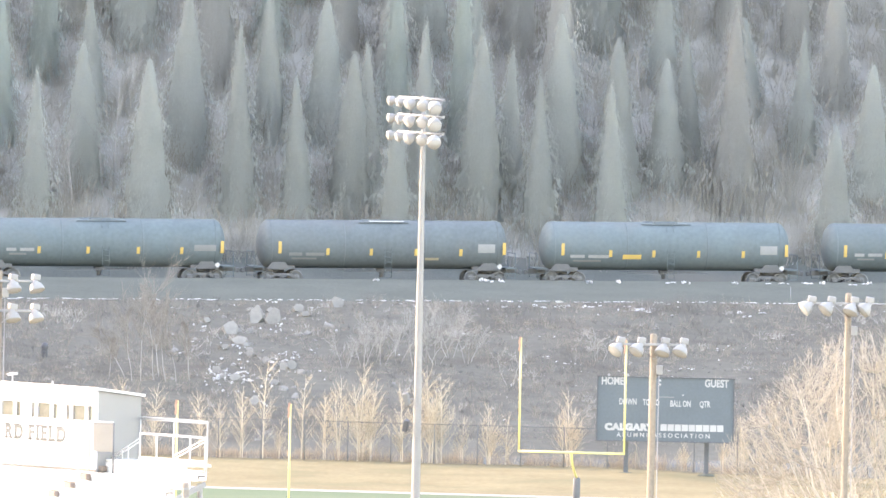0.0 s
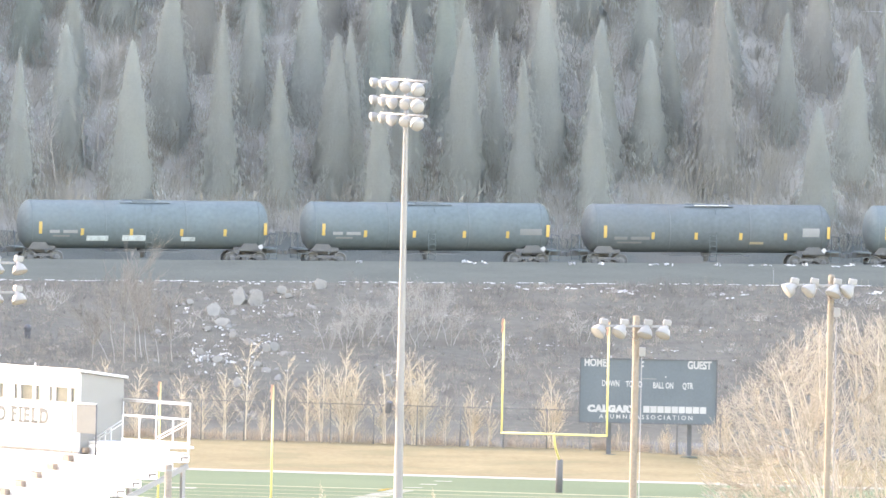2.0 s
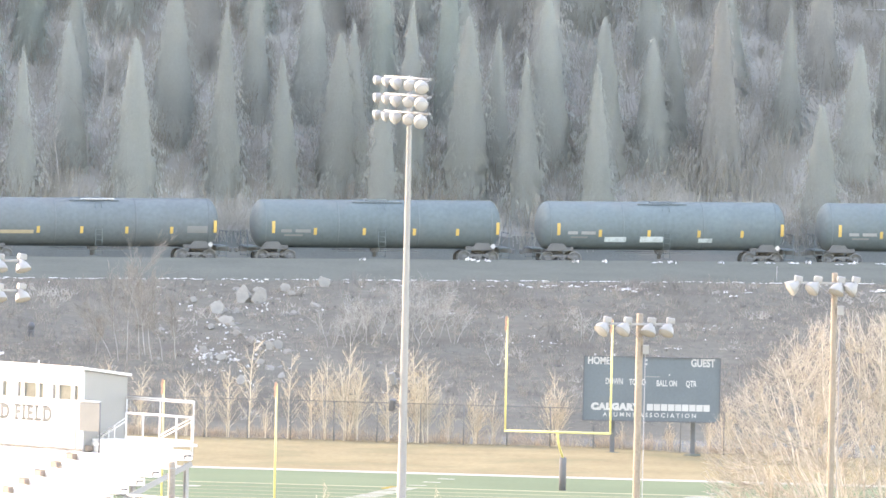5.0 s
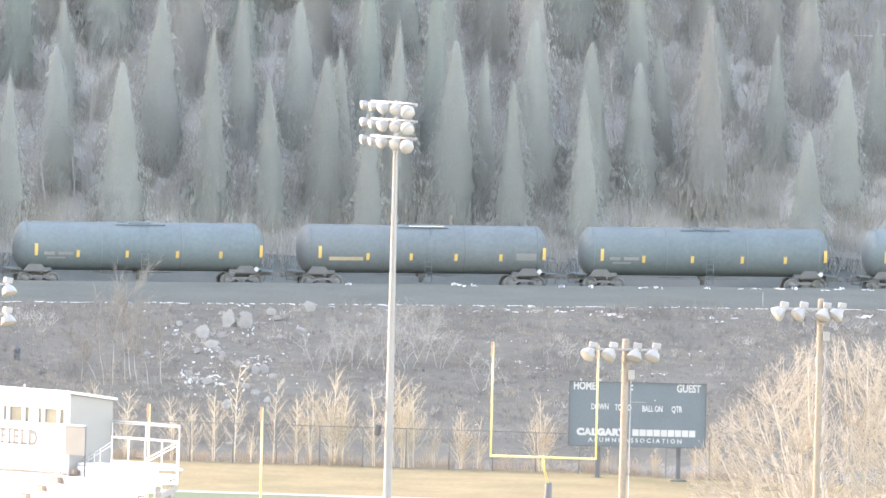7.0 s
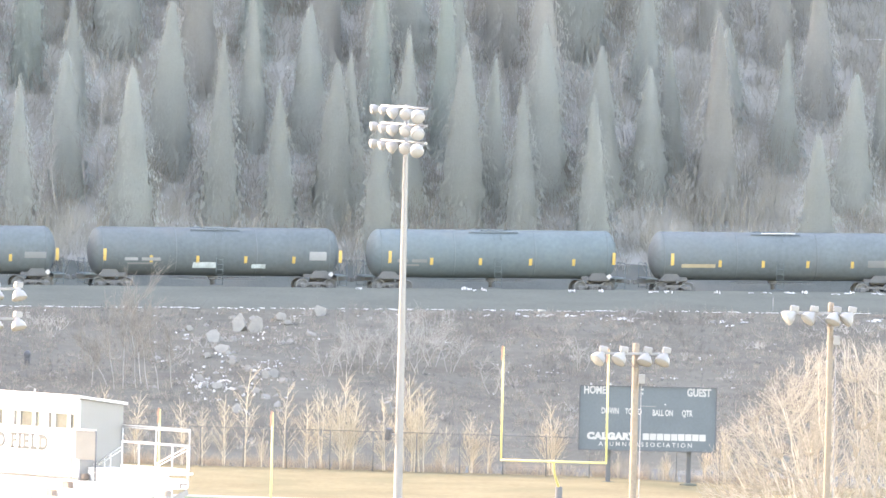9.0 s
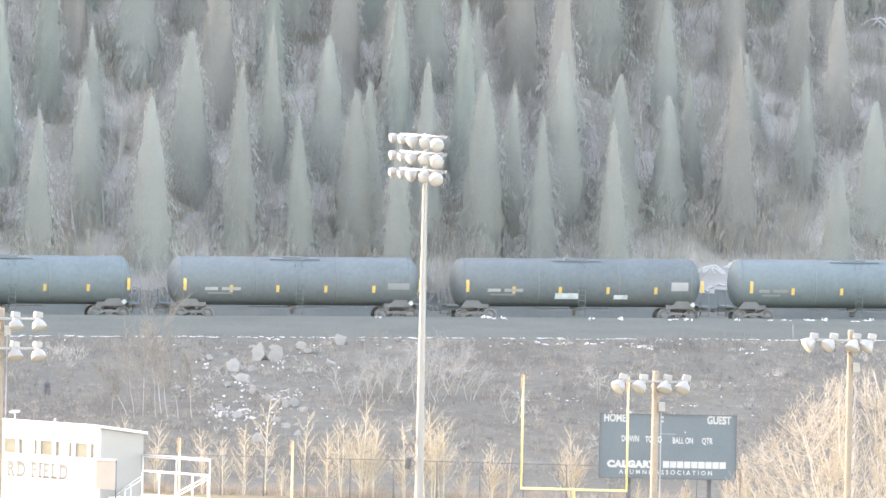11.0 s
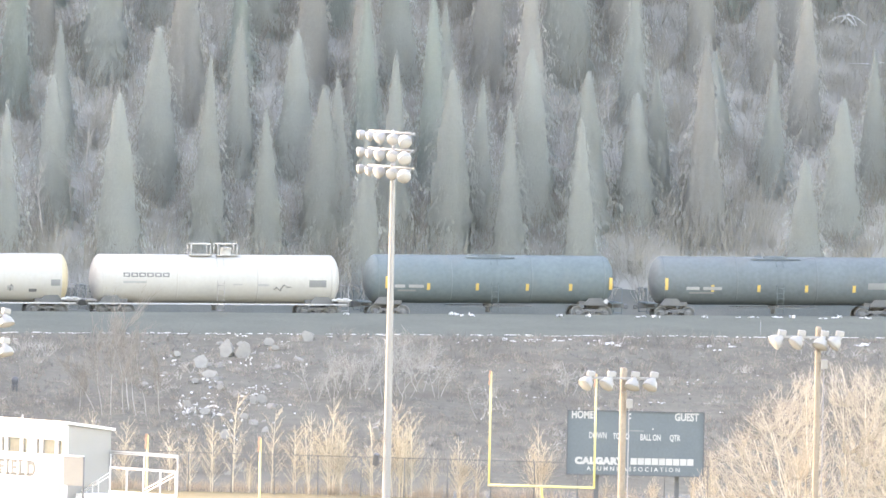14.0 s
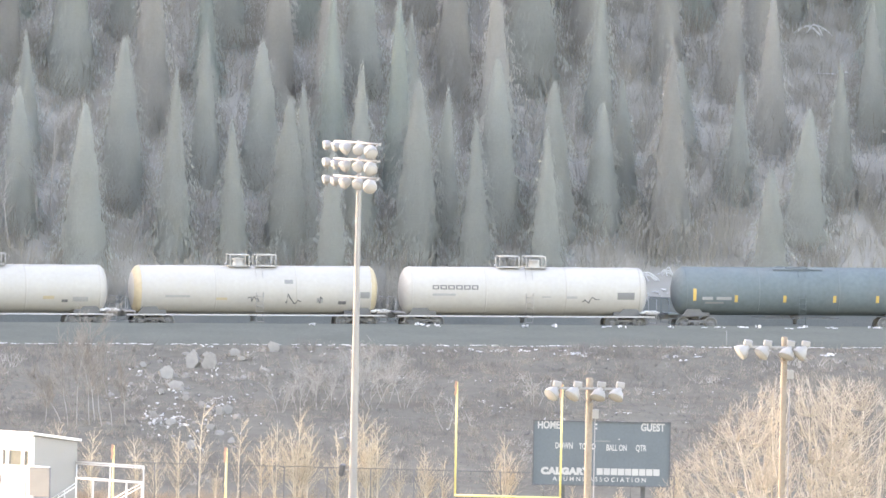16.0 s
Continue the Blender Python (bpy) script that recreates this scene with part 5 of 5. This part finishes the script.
def build_forest():
    mats = (M_HAZED_NEEDLE, M_HAZED_NEEDLE2, M_HAZED_NEEDLE3)
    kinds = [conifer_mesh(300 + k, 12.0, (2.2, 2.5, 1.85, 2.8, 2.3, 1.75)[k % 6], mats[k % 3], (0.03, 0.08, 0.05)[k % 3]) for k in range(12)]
    rng = random.Random(21)
    labels = ("grey-green spruce with drooping branches on the hazy hillside", "dull olive conifer on the forested slope", "dark green fir on the hazy slope")

    def plant(x, g, h, k):
        y = 1690 + (g + x * TA.y) / TA.x
        z = land(x, y) - 0.1
        h = h - z if h > 0 else -h
        t = thing("conifer_tree", labels[k % 3], "tree", group="conifers on the hillside")
        w = 0.45 + 0.55 * h / 12.0
        t.matrix_basis = pose(x, y, z, rng.uniform(-1.2, 1.2), rng.uniform(-1.2, 1.2), rng.uniform(0, 360)) @ Matrix.Diagonal((w, w, h / 12.0, 1))
        part("trunk", kinds[k][0], None, t)
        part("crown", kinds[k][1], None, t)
    # trees that stand out: metres along, metres past the track, height of the tip
    taken = []
    for i, (x, g, tip) in enumerate(((-14.2, 17, 18.3), (-19.9, 16, 16.3), (-2.2, 18, 18.7), (1.4, 17, 18.1), (5.3, 15, 15.6), (6.7, 20, 19.5), (9.9, 14, 15.0), (-6.9, 17, 16.8),
                                     (-5.8, 18, 17.4), (24.3, 12, 12.8), (-10.3, 16, 15.2), (-17.6, 22, 20.4), (-27.1, 16, 15.3), (10.3, 19, 18.0), (14.8, 22, 18.1), (18.5, 26, 19.2), (22.2, 22, 18.6),
                                     (26.6, 18, 16.6), (-4.0, 13, 14.0), (-24.1, 20, 17.1), (3.2, 19, 17.2), (13.4, 20, 16.7), (28.8, 22, 19.4), (-31, 18, 16.3), (-12.3, 24, 20.9), (-8.6, 24, 20.2))):
        plant(x, g, tip, (i * 3) % 12)
        taken.append((x, g))

    def fill(x0, x1, g0, g1, gap, tries):
        for _ in range(tries):
            x, g = rng.uniform(x0, x1), rng.uniform(g0, g1)
            if 12.5 < x < 25 and g < 33 and rng.random() < 0.8:
                continue
            if any(abs(x - a) < 1.6 and g < b + 1.5 for a, b, _h in HILL_BIRCHES):
                continue
            if any((x - a) ** 2 + (g - b) ** 2 < gap * gap for a, b in taken):
                continue
            taken.append((x, g))
            plant(x, g, -rng.uniform(8.0, 13.5), rng.randrange(12))
    fill(-37, 39, 18, 46, 4.3, 4000)
    # unseen trees past both sides, added to screen the cars from low bright sky
    fill(-76, -37, 14, 40, 4.5, 500)
    fill(39, 62, 14, 40, 4.5, 250)


def bare_shrub(g, x, y, z, h, rng, n=26, w=0.02, lean=0.5):
    for k in range(n):
        az = rng.uniform(0, 6.28)
        o = rng.uniform(0.05, lean)
        d = Vector((math.cos(az) * o, math.sin(az) * o, 1)).normalized()
        p = Vector((x + math.cos(az) * 0.15 * h, y + math.sin(az) * 0.15 * h, z - 0.1))
        ln = h * rng.uniform(0.5, 1.0)
        m = p + d * ln * 0.55
        d2 = (d + Vector((rng.gauss(0, 0.18), rng.gauss(0, 0.18), 0.1))).normalized()
        e = m + d2 * ln * 0.45
        g.rod(p, m, w, w * 0.7, 3, False)
        blade(g, m, e, w * 0.7)
        for j in range(3):
            q = m.lerp(e, rng.uniform(-0.4, 0.7))
            blade(g, q, q + (d2 + Vector((rng.gauss(0, 0.5), rng.gauss(0, 0.5), rng.gauss(0.1, 0.2)))).normalized() * ln * rng.uniform(0.15, 0.35), w * 0.6)


def at_track(x, g):
    """World place of a point x metres along and g metres past the track, on the land."""
    y = 1690 + (g + x * TA.y) / TA.x
    return x, y, land(x, y)


def build_scrub():
    rng = random.Random(77)
    grey, brown, pale, hill = Geo(), Geo(), Geo(), Geo()
    for _ in range(2600):
        x, g = rng.uniform(-34, 34), rng.uniform(-84, -21.5)
        clump = noise.noise(Vector((x * 0.16, g * 0.07, 2.0)))
        if (-15.5 < x < -6 and g > -60 and rng.random() < 0.75) or clump < -0.25:
            continue
        bare_shrub(grey if clump + rng.gauss(0, 0.2) > 0.05 else brown, *at_track(x, g), rng.uniform(0.35, 0.9) + max(0, clump) * 1.5, rng, 9, 0.01, 1.0)
    # low tufts and dead stalks between the bushes
    for _ in range(7000):
        x, g = rng.uniform(-34, 34), rng.uniform(-86, -21.2)
        p = Vector(at_track(x, g))
        patch = noise.noise(Vector((x * 0.3, g * 0.12, 7.0)))
        h = rng.uniform(0.15, 0.4) + max(0, patch) * 0.5
        tuft = pale if patch + rng.gauss(0, 0.25) > 0.55 else (grey if rng.random() < 0.6 else brown)
        for k in range(5):
            foot = p + Vector((rng.gauss(0, 0.12), rng.gauss(0, 0.12), -0.05))
            blade(tuft, foot, foot + Vector((rng.gauss(0, 0.5) * h, rng.gauss(0, 0.4) * h, h * rng.uniform(0.6, 1.0))), rng.uniform(0.015, 0.035))
    # feathery domes of twigs
    for x, g, h in ((-1.0, -50, 3.4), (-0.2, -47, 3.1), (-2.3, -51, 2.7), (0.9, -49, 2.3), (-1.6, -49, 3.0), (-4.4, -52, 2.4), (-5.6, -53, 2.5), (-6.7, -54, 2.0), (-3.4, -50, 2.0), (-5.0, -49, 2.2), (9, -50, 1.4), (3.5, -60, 1.8)):
        bx, by, bz = at_track(x, g)
        for k in range(3):
            a = 2 * math.pi * k / 3 + rng.random()
            grow(pale, pale, Vector((bx + 0.2 * math.cos(a), by + 0.2 * math.sin(a), bz - 0.1)), Vector((0.45 * math.cos(a), 0.45 * math.sin(a), 1)).normalized(), h, 0.022, 2, rng, 0.05, 0.75, 3, 0.007)
    for _ in range(3000):
        x, g = rng.uniform(-36, 38), 9.5 + 36 * rng.random()
        if 14.5 < x < 19.5 and g < 15.5:
            continue
        bare_shrub(hill, *at_track(x, g), rng.uniform(1.0, 3.2) * (1.2 if 11 < x < 25 else 1.0), rng, 11, 0.02, 0.7)
    under = Geo()
    for _ in range(620):
        x, y, _z = on_field(18.3 + 27.0 + rng.uniform(0.6, 4.0), rng.uniform(-34, 6))
        bare_shrub(under, x, y, land(x, y), rng.uniform(0.4, 1.1) * (1.5 if rng.random() < 0.2 else 1), rng, 10, 0.007, 0.6)
    tagged(part("undergrowth", under, M_UNDERGROWTH), "tan twiggy undergrowth along the fence", "brush", kind="stuff")
    for ob, m, lab in ((grey, M_TWIG_GREY, "grey leafless brush on the river bank"), (brown, M_TWIG_BROWN, "brown leafless brush on the river bank"),
                       (pale, M_TWIG_PALE, "pale feathery leafless bushes on the bank"), (hill, M_TWIG_HILL, "reddish leafless brush at the foot of the hill")):
        tagged(part("brush", ob, m), lab, "brush", kind="stuff")


def build_birches():
    rng = random.Random(15)
    bank = ((-19.2, -59.6, 6.2), (-18.4, -60, 4.7), (-17.6, -60.4, 4.5), (-17.0, -60.4, 4.2), (-20.1, -57.7, 3.4), (-18.1, -56, 3.8), (-16.2, -59, 3.4), (-19.7, -60, 4.2), (-21.2, -58, 2.6))
    for x, g, h in bank + HILL_BIRCHES:
        big, fine = Geo(), Geo()
        grow(big, fine, Vector((0, 0, -0.2)), Vector((rng.gauss(0, 0.04), 0, 1)).normalized(), h, 0.07 if g > 0 else 0.032, 2, rng, 0.08, 0.55 if g > 0 else 0.36, 3 if g > 0 else 5, 0.011 if g > 0 else 0.008)
        px, py, pz = at_track(x, g)
        t = thing("birch_tree", "thin pale leafless birch at the foot of the hill" if g > 0 else "thin pale leafless tree on the brushy bank", "tree", pose(px, py, pz), group="bare birches")
        part("stem", big, M_BIRCH if g > 0 else M_TWIG_PALE, t)
        tagged(part("crown", fine, M_BIRCH if g > 0 else M_TWIG_BROWN, t), kind="stuff")
    # snow-laden fallen branches above the track
    for x, g, w in ((16.3, 14.6, 1.7), (17.6, 14.9, 0.9), (27.2, 38.0, 2.2)):
        px, py, pz = at_track(x, g)
        f = thing("fallen_branch", "fallen bare branch coated with snow on the hillside", "branch", pose(px, py, pz), group="snowy fallen branches")
        for k in range(4):
            a, b = rng.uniform(-0.6, -0.1) * w, rng.uniform(0.1, 0.6) * w
            top = rng.uniform(0.25, 0.75)
            pts = [Vector((a + (b - a) * u / 7, -0.6, -0.1 + 0.1 * rng.random() + top * math.sin(math.pi * min(1, u / 7 * 0.9 + 0.08)))) for u in range(8)]
            part("limb", Geo().tube(pts, 0.04, 5), M_SNOW, f)


def build_rocks():
    rng = random.Random(9)
    kinds = []
    for _ in range(8):
        g = Geo().blob((0, 0, 0), (1, 0.9, 1), rng, 0.08, 2)
        cuts = [Vector((rng.gauss(0, 1), rng.gauss(0, 1), rng.gauss(0, 1))).normalized() for _ in range(9)]
        ps = []
        for p in g.v:
            p = Vector(p)
            for c in cuts:
                over = p.dot(c) - 0.62
                if over > 0:
                    p = p - c * over
            ps.append(tuple(p * 1.25))
        g.v = ps
        kinds.append(g.mesh("boulder", M_ROCK))

    def rock(x, g, s):
        px, py, pz = at_track(x, g)
        b = tagged(new("boulder", kinds[rng.randrange(8)]), "pale grey limestone boulder on the steep bank", "boulder", group="boulders on the bank")
        b.matrix_basis = pose(px, py, pz - s * 0.2, rng.uniform(-25, 25), rng.uniform(-25, 25), rng.uniform(0, 360)) @ Matrix.Diagonal((s, s, s, 1))

    def slab(x, g, w, h, lean):
        """A broken plate of rock leaning back on the bank."""
        n = rng.randrange(5, 8)
        ring = []
        for k in range(n):
            a = 2 * math.pi * (k + rng.uniform(-0.25, 0.25)) / n
            ring.append((math.cos(a) * w / 2 * rng.uniform(0.85, 1.15), math.sin(a) * h / 2 * rng.uniform(0.85, 1.15)))
        ps = [(a * q, y, c * q) for q, y in ((0.9, -0.2), (1.0, -0.12), (1.05, 0.25)) for a, c in ring]
        fs = [tuple(range(n - 1, -1, -1)), tuple(range(2 * n, 3 * n))]
        for j in (0, n):
            fs += [(j + k, j + (k + 1) % n, j + n + (k + 1) % n, j + n + k) for k in range(n)]
        px, py, pz = at_track(x, g)
        b = tagged(new("boulder", Geo().add(ps, fs).mesh("boulder", M_ROCK)), "broad pale limestone slab leaning on the bank", "boulder", group="boulders on the bank")
        b.matrix_basis = pose(px, py, pz + h * 0.22, -lean, rng.uniform(-14, 14), rng.uniform(-20, 20))
    # the larger slabs: metres along, metres past the track, width, height, lean
    for x, g, w, h, lean in ((-12.4, -30.4, 0.85, 1.5, 22), (-11.3, -31.0, 1.0, 1.35, 14), (-13.9, -37.2, 0.95, 1.15, 28), (-13.3, -42.3, 1.15, 0.7, 30), (-9.8, -25.6, 0.8, 0.7, 20), (-7.4, -24.2, 0.8, 0.95, 18),
                             (-10.0, -53.6, 0.65, 0.85, 22), (-10.5, -54.0, 0.5, 0.8, 12), (-12.1, -69.0, 0.7, 0.85, 24), (-13.4, -59.0, 0.8, 0.6, 30), (-14.6, -53.2, 0.6, 0.6, 22), (-15.5, -31.0, 0.55, 0.5, 25),
                             (-11.6, -25.0, 0.5, 0.4, 25), (-9.4, -28.0, 0.6, 0.4, 25), (-12.6, -47.0, 0.6, 0.5, 20), (-11.6, -50.0, 0.5, 0.5, 20), (-11.0, -60.5, 0.6, 0.5, 20), (-14.2, -44.5, 0.5, 0.4, 20)):
        slab(x, g, w, h, lean)
    for _ in range(46):
        rock(rng.gauss(-11.8, 2.3), rng.uniform(-66, -23), rng.uniform(0.1, 0.34))
    for _ in range(15):
        rock(rng.uniform(-34, 34), rng.uniform(-75, -22), rng.uniform(0.08, 0.25))


def build_snow():
    rng = random.Random(4)
    s = Geo()

    def lump(x, g, w, d, h=0.06):
        nonlocal s
        px, py, pz = at_track(x, g)
        for k in range(3):
            q = rng.uniform(0.3, 0.8)
            s.blob((px + rng.gauss(0, w * 0.4), py + rng.gauss(0, d * 0.5), pz + h * 0.1), (w * 0.55 * q, d * q, h * 0.5 * q), rng, 0.55, 1)
    x = -33.0
    while x < 34:
        w = rng.uniform(0.06, 0.5)
        if rng.random() < 0.8:
            lump(x, -20.2 + rng.uniform(-0.3, 0.3), w, 0.35, rng.uniform(0.05, 0.11))
        if rng.random() < 0.25:
            lump(x, -20.5 - rng.uniform(0.5, 5), w * 0.5, 0.3, 0.12)
        x += w * 1.0 + rng.uniform(0.0, 0.22)
    for cx, g, n, spread in ((11.8, -24.5, 14, 0.7), (7.0, -22.5, 10, 2.0), (4.5, -24, 5, 1.2), (18.5, -27, 5, 0.7), (27, -24, 8, 1.2)):
        for _ in range(n):
            lump(cx + rng.gauss(0, spread), g + rng.gauss(0, 1.0), rng.uniform(0.12, 0.5), 0.5, rng.uniform(0.1, 0.3))
    for _ in range(46):
        lump(rng.gauss(-11.8, 2.6), rng.gauss(-46, 10), rng.uniform(0.03, 0.18), 0.3, rng.uniform(0.06, 0.2))
    for cx, cg, n in ((-14.6, -56, 48), (-13.2, -57, 36), (-10.4, -49, 22), (-11.9, -68, 22), (-11.2, -33, 10), (-16.5, -40, 8)):
        for _ in range(n):
            lump(cx + rng.gauss(0, 0.5), cg + rng.gauss(0, 3.0), rng.uniform(0.04, 0.2), 0.25, rng.uniform(0.08, 0.32))
    for _ in range(16):
        lump(rng.gauss(-12.6, 1.2), rng.gauss(-52, 7), rng.uniform(0.08, 0.3), 0.5, 0.2)
    for cx, cg, n in ((16.8, -42, 8), (7.1, -53, 10), (5.4, -48, 7), (20.3, -36, 5), (14.3, -52, 7), (10.5, -58, 6), (1.5, -40, 4), (24, -48, 5)):
        for _ in range(n):
            lump(cx + rng.gauss(0, 0.6), cg + rng.gauss(0, 2.0), rng.uniform(0.05, 0.22), 0.3, rng.uniform(0.05, 0.16))
    for _ in range(90):
        lump(rng.uniform(-34, 34), rng.uniform(-76, -22), rng.uniform(0.03, 0.14), 0.3, rng.uniform(0.06, 0.2))
    for x, g, w in ((2.0, -6, 0.5), (2.9, -6, 0.4), (-5.0, -6, 0.25), (8.5, -6.5, 0.3), (10.3, -6.5, 0.4), (13.6, -6.5, 0.6), (14.6, -6.5, 0.4), (17.7, -6.5, 0.35), (20.6, -6.2, 0.8), (22.3, -6, 0.6), (23.4, -6, 0.5), (26, -6, 1.0), (28, -6, 0.9), (31, -6, 1.0)):
        for _ in range(5):
            lump(x + rng.gauss(0, w * 0.35), g + rng.gauss(0, 0.5), w * rng.uniform(0.1, 0.5), 0.4, rng.uniform(0.06, 0.2) + (0.3 if w < 0.55 else 0.0) * rng.random())
    for x, g, w in ((16.0, 12.5, 0.6), (17.4, 13.4, 0.8), (18.4, 16, 0.3), (20.4, 20, 0.25), (21.5, 17, 0.2), (-7, 11, 0.3), (29, 34, 1.6)):
        for _ in range(7):
            lump(x + rng.gauss(0, w * 0.6), g + rng.gauss(0, 0.5), w * rng.uniform(0.15, 0.45), 0.3, rng.uniform(0.05, 0.2))
    shore, s = s, Geo()
    for _ in range(26):
        lump(rng.uniform(1, 17), rng.uniform(-95, -91), rng.uniform(0.4, 1.2), 1.5, rng.uniform(0.06, 0.16))
    shore, s = s, shore
    tagged(part("shore_ice", shore, M_ICE), "thin grey ice along the edge of the river", "ice", kind="stuff")
    tagged(part("snow", s, M_SNOW), "patches of old snow along the path and among the rocks", "snow", kind="stuff")


def build_small():
    x, y, z = at_track(21.2, -19)
    m = thing("marker_post", "thin pale marker post beside the railway path", "post", pose(x, y, z))
    part("shaft", Geo().rod((0, 0, -0.2), (0, 0, 0.85), 0.03, n=6), M_STEEL_WHITE, m)
    part("cap", Geo().box((0, 0, 0.86), (0.09, 0.09, 0.06)), M_STEEL_WHITE, m)
    x, y, z = at_track(-25.3, -46.8)
    d = thing("standpipe", "dark round-topped standpipe on the brushy bank", "standpipe", pose(x, y, z))
    part("barrel", Geo().lathe([(0.2, -0.3), (0.2, 0.55), (0.23, 0.6), (0.22, 0.75), (0.14, 0.88), (0, 0.92)], n=14), M_DARKSTEEL, d)
    part("collar", Geo().lathe([(0.2, 0.3), (0.225, 0.32), (0.225, 0.38), (0.2, 0.4)], n=14), M_DARKSTEEL, d)
    stem, twig = aspen_mesh(131, 3)
    for x, y, s in ((-5.2, 1160.0, 1.78), (-0.3, 1165.0, 1.72)):
        t = thing("sapling", "slender bare sapling with tan twigs below the stand", "tree", pose(x, y, 0) @ Matrix.Diagonal((1.15, 1.15, s, 1)), group="saplings")
        for one in stem:
            part("stem", one, None, t)
        tagged(part("crown", twig, None, t), kind="stuff")


cottonwood()
build_aspens()
build_forest()
build_scrub()
build_birches()
build_rocks()
build_snow()
build_small()


# ---- movement ----
def motions():
    half = [k * 0.5 for k in range(33)]
    fast = [k / 30 for k in range(481)]
    for car, start, sets in CARS:
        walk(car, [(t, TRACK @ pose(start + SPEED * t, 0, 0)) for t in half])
        for k, w in enumerate(sets):
            base = w.matrix_basis.translation.copy()
            walk(w, [(t, Matrix.Translation(base) @ pose(0, 0, 0, 0, math.degrees(SPEED * t / 0.46) + 40 * k, 0)) for t in fast])


motions()
